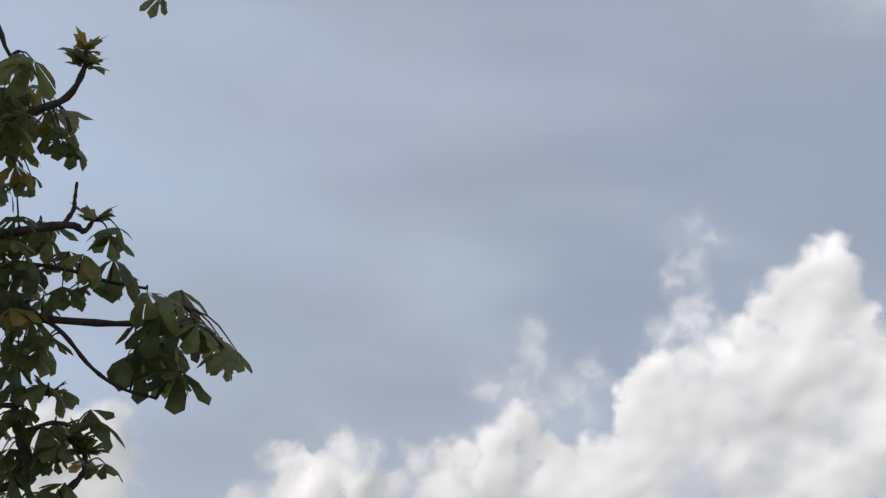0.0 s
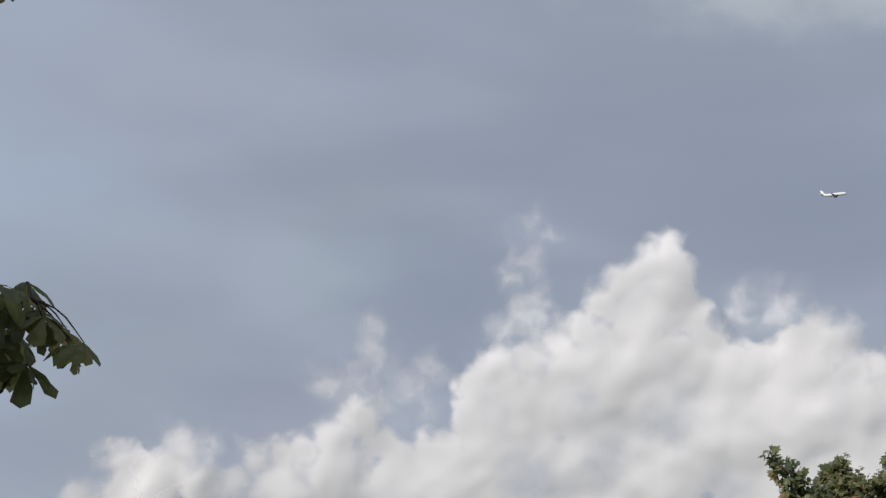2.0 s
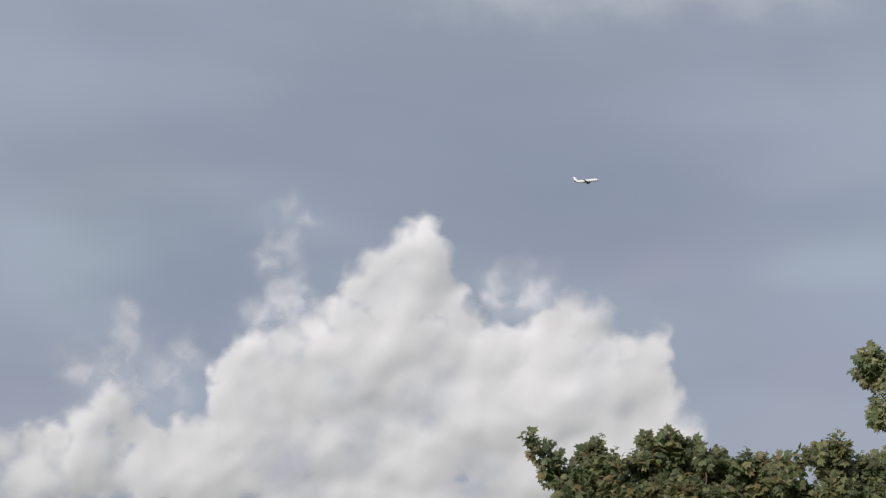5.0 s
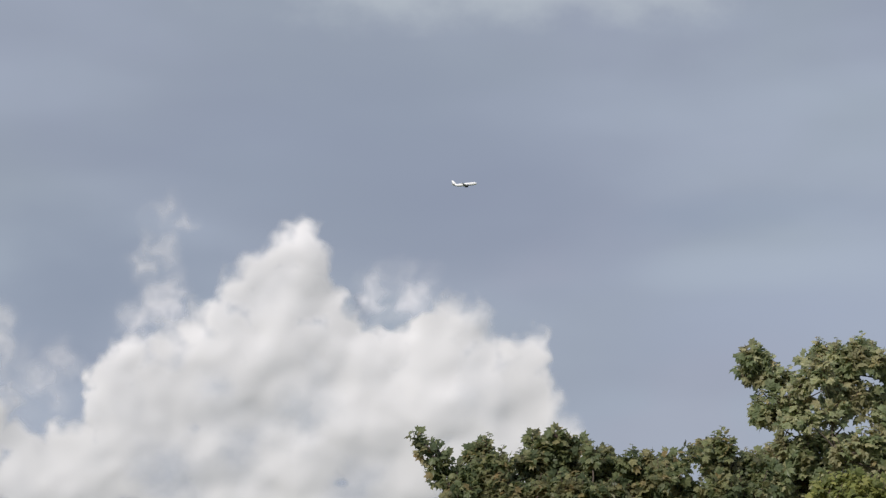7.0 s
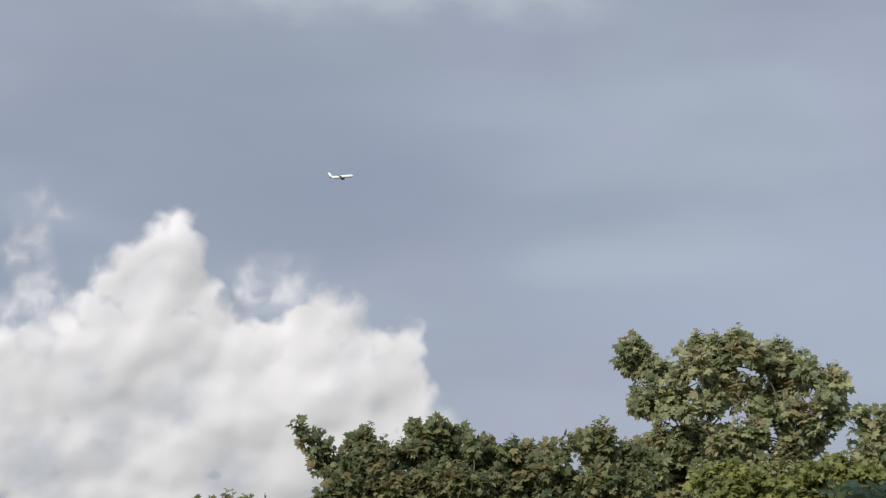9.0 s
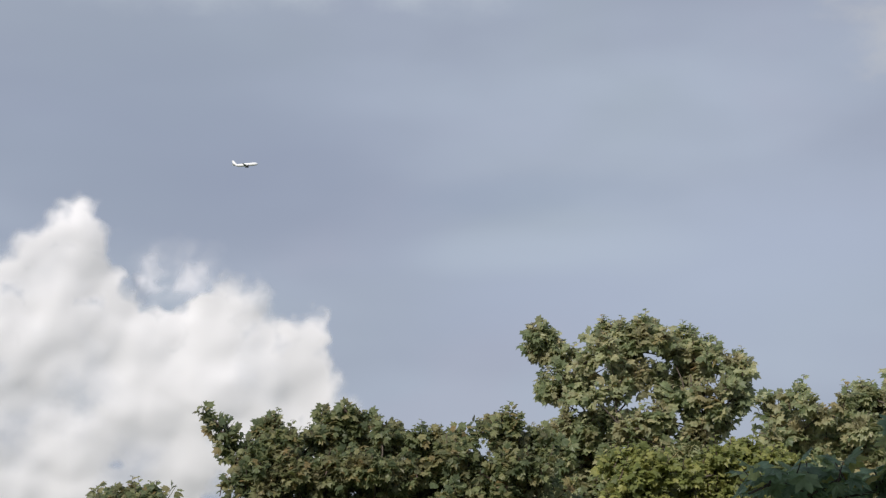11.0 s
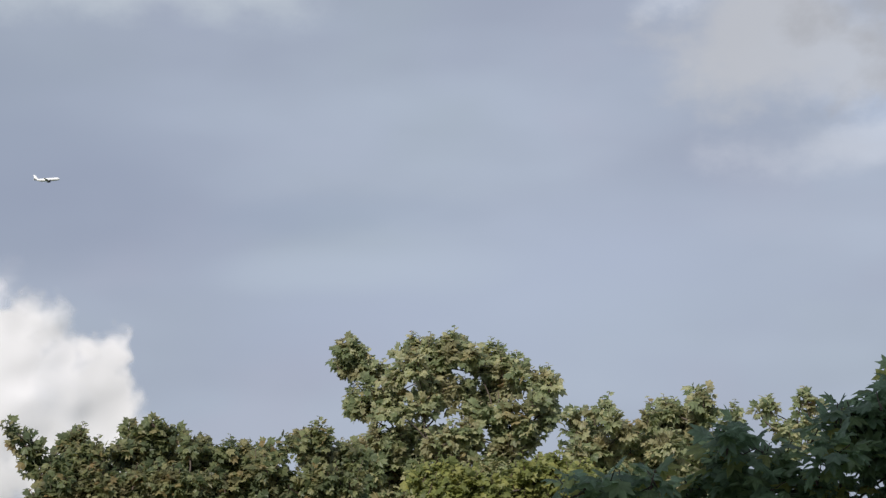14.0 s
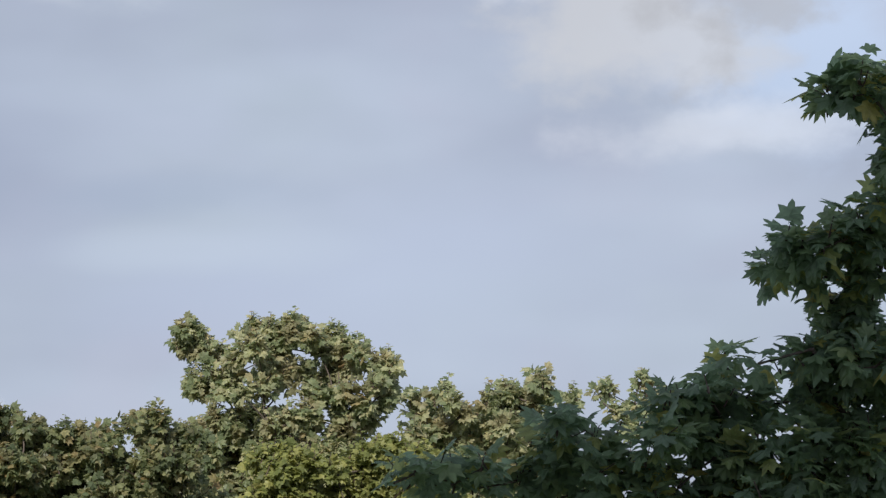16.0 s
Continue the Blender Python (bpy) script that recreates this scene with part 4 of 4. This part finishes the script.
MAPLE_LOWER = [
    (4.17, 9.4, 5.33, 0.16), (3.8, 9.23, 5.33, 0.11), (3.82, 9.57, 5.31, 0.13), (3.45, 9.07, 5.11, 0.16),
    (3.91, 9.27, 5.1, 0.23), (4.17, 8.98, 5, 0.28), (4.66, 9.06, 5.04, 0.35), (3.03, 9.28, 5.24, 0.11),
    (3.08, 9.79, 5.13, 0.16), (3.26, 9.48, 5.17, 0.13), (2.96, 9.86, 5, 0.14), (3.31, 9.43, 4.97, 0.22),
    (3.59, 9.29, 4.88, 0.25), (4, 9.39, 4.81, 0.27), (3.14, 9.87, 4.88, 0.23), (4.16, 8.99, 4.74, 0.28),
    (4.72, 9.18, 4.71, 0.33), (3.93, 9.53, 4.68, 0.26), (3.93, 8.95, 4.74, 0.17), (4.41, 9.05, 4.76, 0.21),
    (4.68, 8.99, 4.79, 0.18), (4.02, 9.44, 5.5, 0.04), (3.91, 9.27, 5.6, 0.02), (3.88, 8.88, 5.48, 0.02),
]
MAPLE_SHOULDER = [
    (3.56, 9.18, 5.25, 0.06), (3.78, 9.44, 5.31, 0.06), (3.88, 9.42, 5.32, 0.05), (3.51, 9.34, 5.21, 0.05), (3.88, 9.21, 5.4, 0.03),
    (3.93, 9.5, 5.43, 0.03), (4.09, 9.5, 5.33, 0.05), (3.73, 9.36, 5.16, 0.06),
]
MAPLE_SKIRT = [
    (2.3, 9.73, 4.99, 0.03), (2.3, 9.32, 4.99, 0.04), (2.4, 9.26, 4.99, 0.05), (2.65, 9.75, 4.99, 0.06), (2.64, 9.34, 4.97, 0.06),
    (2.17, 9.31, 4.9, 0.04), (2.38, 9.58, 4.92, 0.05), (2.49, 9.42, 4.89, 0.06), (2.72, 9.69, 4.89, 0.06),
]
_rng = random.Random(7)
MAPLE_BODY = [(7.9 + _rng.uniform(-1.1, 1.3), 10.2 + _rng.uniform(-1.3, 1.3), _rng.uniform(3.2, 7.6), _rng.uniform(0.4, 0.7)) for _ in range(13)]
BIG = [maple_blade(0.115, k) for k in range(9)]
tree("norway_maple_tree", (7.6, 10.0, 0), "dark green maple with large pointed leaves, in shade", "tree", [(x + 0.05, y, z - 0.05, r) for x, y, z, r in MAPLE_UPPER + MAPLE_LOWER] + MAPLE_SHOULDER + MAPLE_SKIRT,
     MAPLE_BODY, BIG, "maple", 0.115, 2350, 27, (7.5, 10.0, 4.0), 0.2, 300, hang=0.7, sprig=5, bow=0.9, level=True)

# ---------------------------------------------------------------- the near horse chestnut, in the shade of the added wall
BOUGHS = {
    "long_bough": [
    (-5.15, 7.12, 5.7), (-4.43, 7.58, 5.91), (-4.08, 7.79, 5.9), (-3.75, 7.96, 5.91), (-3.55, 8.04, 6),
],
    "hanging_twig": [
    (-4.21, 7.7, 5.96), (-4.06, 7.81, 5.85), (-3.94, 7.89, 5.7), (-3.82, 7.97, 5.61), (-3.67, 8.05, 5.57),
],
    "middle_bough": [
    (-5.15, 7.07, 6.02), (-4.42, 7.52, 6.23), (-4.04, 7.72, 6.33), (-3.96, 7.77, 6.31), (-3.92, 7.78, 6.36),
],
    "bare_twig": [
    (-4.04, 7.72, 6.33), (-4, 7.73, 6.4), (-3.99, 7.72, 6.45), (-3.98, 7.71, 6.53),
],
    "upper_bough": [
    (-5.15, 7.02, 6.24), (-4.41, 7.43, 6.62), (-4.16, 7.53, 6.81), (-4, 7.59, 6.9), (-3.92, 7.59, 7.04),
    (-3.91, 7.57, 7.12),
],
    "lower_bough": [
    (-5.11, 7.24, 4.67), (-4.15, 7.85, 5.01), (-4.04, 7.9, 5.11), (-3.96, 7.94, 5.22), (-3.96, 7.92, 5.35),
],
    "upright_branch": [
    (-5.13, 7.22, 4.96), (-4.24, 7.79, 5.14), (-4.22, 7.78, 5.37), (-4.23, 7.75, 5.55), (-4.1, 7.82, 5.56),
],
    "side_twig": [
    (-4.22, 7.78, 5.36), (-4.1, 7.84, 5.43), (-4.01, 7.89, 5.42), (-3.98, 7.91, 5.36),
],
    "top_bough": [
    (-4.9, 7.11, 6.59), (-4.33, 7.3, 7.19), (-4.21, 7.42, 7.06),
],
    "outer_twig": [
    (-4.78, 6.74, 7.79), (-3.93, 7.34, 7.69), (-3.58, 7.65, 7.38),
],
    "inner_twig": [
    (-4.72, 7.38, 5.99), (-4.25, 7.64, 6.13), (-4.03, 7.77, 6.13), (-3.87, 7.86, 6.09), (-3.71, 7.95, 6.07),
],
}
LEAVES_LONG = [
    (-3.85, 7.58, 6.15), (-3.81, 7.8, 6.17), (-3.96, 7.95, 6.11), (-3.62, 7.78, 6.01),
    (-3.61, 7.99, 6.03), (-3.64, 8.17, 6.09), (-3.6, 7.88, 5.91), (-3.56, 8.09, 5.94),
    (-3.74, 8.23, 5.88), (-3.46, 8, 5.9), (-3.44, 8.22, 5.86), (-3.25, 7.97, 5.77),
    (-3.69, 7.97, 5.82), (-3.68, 8.19, 5.72), (-3.5, 7.93, 5.67), (-3.77, 8, 5.76),
]
LEAVES_MIDDLE = [
    (-3.71, 7.62, 6.28), (-4.19, 7.56, 6.33), (-4.2, 7.77, 6.35), (-4.15, 7.46, 6.2),
    (-4.09, 7.7, 6.25), (-4.09, 7.92, 6.21), (-4.1, 7.57, 6.12), (-4.28, 7.7, 6.04),
    (-4.28, 7.92, 6.03), (-4.01, 7.7, 6.03), (-4.22, 7.82, 5.9), (-4.15, 7.5, 5.9),
    (-4.09, 7.76, 5.81), (-4.33, 7.84, 5.78), (-4.15, 7.6, 5.65),
]
LEAVES_UPPER = [
    (-4, 7.27, 6.97), (-4.16, 7.38, 7.03), (-4.13, 7.67, 6.86), (-4.07, 7.37, 6.75),
    (-4.05, 7.6, 6.75), (-4.32, 7.67, 6.71), (-4.15, 7.44, 6.54), (-4.05, 7.67, 6.71),
    (-4.29, 7.69, 6.93), (-4.2, 7.38, 6.89), (-4.16, 7.6, 6.95), (-4.13, 7.31, 6.71),
]
LEAVES_LOWER = [
    (-3.99, 7.6, 5.56), (-4.16, 7.73, 5.48), (-4.31, 7.86, 5.45), (-3.82, 7.77, 5.43),
    (-4.13, 7.82, 5.41), (-4.34, 7.92, 5.31), (-3.98, 7.75, 5.32), (-4.18, 7.86, 5.28),
    (-3.98, 8.18, 5.27), (-4.2, 7.71, 5.19), (-4.23, 7.91, 5.1), (-3.96, 7.7, 5.09),
]
SPROUTS = [
    (-3.91, 7.57, 7.11), (-3.92, 7.59, 7.05), (-3.92, 7.78, 6.36), (-3.98, 7.91, 5.36),
    (-4.1, 7.82, 5.56), (-3.96, 7.93, 5.3), (-3.96, 7.93, 5.3),
]


def horse_chestnut(at):
    rng = random.Random(31)
    base = Vector(at)
    top = root("horse_chestnut_tree", at, "horse chestnut with dark drooping fingered leaves, in shade", "tree")
    v, q = tube([(0, 0, -0.1), (0.1, 0, 2.5), (0.0, 0.1, 4.5), (0.1, 0.0, 8.0)], 0.24, 0.07, 14, 10)
    child("trunk", mesh_of("trunk", v, q, MAT["bark"], True), top)
    trunk_at = Vector((0.05, 0.05, 0))
    wood = []
    for name, pts in BOUGHS.items():
        pts = [Vector(p) - base for p in pts]
        thin = name.endswith("twig")
        if not thin:
            pts = [trunk_at + Vector((0, 0, pts[0].z - 0.5))] + pts
        r0 = 0.0125 if thin else 0.034
        v, q = tube(pts, r0, 0.007 if thin else 0.009, 8 * len(pts) // 2, 8, 0.16)
        limb = child("twig" if thin else "bough", mesh_of(name, v, q, MAT["twig"], True), top)
        if name != "bare_twig":
            wood.extend((w, limb) for w in curve_points(pts, 40))
    blades = [chestnut_blade(0.205, k) for k in range(10)]
    meshes = [mesh_of("leaf", bv, bf, MAT["chestnut"], True) for bv, bf in blades]
    stalks, poses = [], []

    def hang_leaf(p, s, lean):
        tilt = Matrix.Rotation(rng.uniform(-lean, lean), 3, "X") @ Matrix.Rotation(rng.uniform(-lean, lean), 3, "Y") @ Matrix.Rotation(rng.uniform(0, 6.283), 3, "Z")
        near, limb = min(wood, key=lambda w: (w[0] - p).length)
        poses.append((p, tilt, s, limb))
        stalks.append(tube([near, near.lerp(p, 0.55) + Vector((0, 0, 0.12 * (near - p).length)), p], 0.0055, 0.003, 6, 5))

    for cluster in (LEAVES_LONG, LEAVES_MIDDLE, LEAVES_UPPER, LEAVES_LOWER):
        for p in cluster:
            p = Vector(p) - base + Vector((0, 0, 0.01))
            hang_leaf(p, rng.uniform(1.0, 1.3) if cluster is LEAVES_LONG else rng.uniform(0.8, 1.15), 0.35)
            if cluster is not LEAVES_LONG or rng.random() < 0.6:
                hang_leaf(p + Vector((rng.uniform(-.12, -.02), rng.uniform(0, .3), rng.uniform(-.06, .06))), rng.uniform(0.6, 1.0), 0.5)
    hang_leaf(Vector((-3.42, 7.31, 7.25)) - base, 0.6, 0.3)
    for lo, hi, count in ((6.5, 7.1, 16), (5.85, 6.36, 18), (5.0, 5.75, 9)):
        for _ in range(count):
            y = rng.uniform(7.4, 8.3)
            hang_leaf(Vector((y * rng.uniform(-0.61, -0.545), y, rng.uniform(lo, hi))) - base, rng.uniform(0.7, 1.05), 0.5)
    for k, (p, t, s, limb) in enumerate(poses):
        ob = child("leaf", meshes[k % len(meshes)], limb)
        ob.matrix_basis = Matrix.Translation(p) @ t.to_4x4() @ Matrix.Scale(s, 4)
    # small upright young leaves at shoot ends
    bud = [small_blade(0.06, 40 + k) for k in range(3)]
    bud_mesh = [mesh_of("young_leaf", bv * np.array([0.8, 1.6, 1]), bf, MAT["chestnut"]) for bv, bf in bud]
    for n, p in enumerate(SPROUTS):
        p = Vector(p) - base
        for k in range(9):
            a = k * 2.4
            out = Vector((math.cos(a), math.sin(a), rng.uniform(0.1, 1.3))).normalized()
            ob = child("young_leaf", bud_mesh[k % 3], top)
            ob.matrix_basis = Matrix.Translation(p + out * 0.012) @ turn_to(out, Vector((0, 0, 1))).to_4x4() @ Matrix.Scale(rng.uniform(0.8, 1.5), 4)
    child("stalkwork", mesh_of("stalkwork", *joined(stalks), MAT["twig"], True), top, kind="stuff")
    # the rest of the crown, round the trunk
    rest = []
    for _ in range(900):
        d = Vector((rng.gauss(0, 1), rng.gauss(0, 1), rng.gauss(0, 1))).normalized()
        p = Vector((-0.3, 0.2, 6.0)) + Vector((d.x * 1.75, d.y * 1.9, d.z * 2.9)) * (0.65 + 0.4 * rng.random())
        w = p + base
        if w.x / max(w.y, 0.1) > -0.578:
            continue
        tilt = Matrix.Rotation(rng.uniform(-.5, .5), 3, "X") @ Matrix.Rotation(rng.uniform(0, 6.283), 3, "Z")
        rest.append((p, tilt, rng.uniform(0.7, 1.1)))
    child("crown", leaf_mass("crown", rest, blades, MAT["chestnut_mass"]), top, kind="stuff")
    return top


horse_chestnut((-6.3, 7.6, 0))
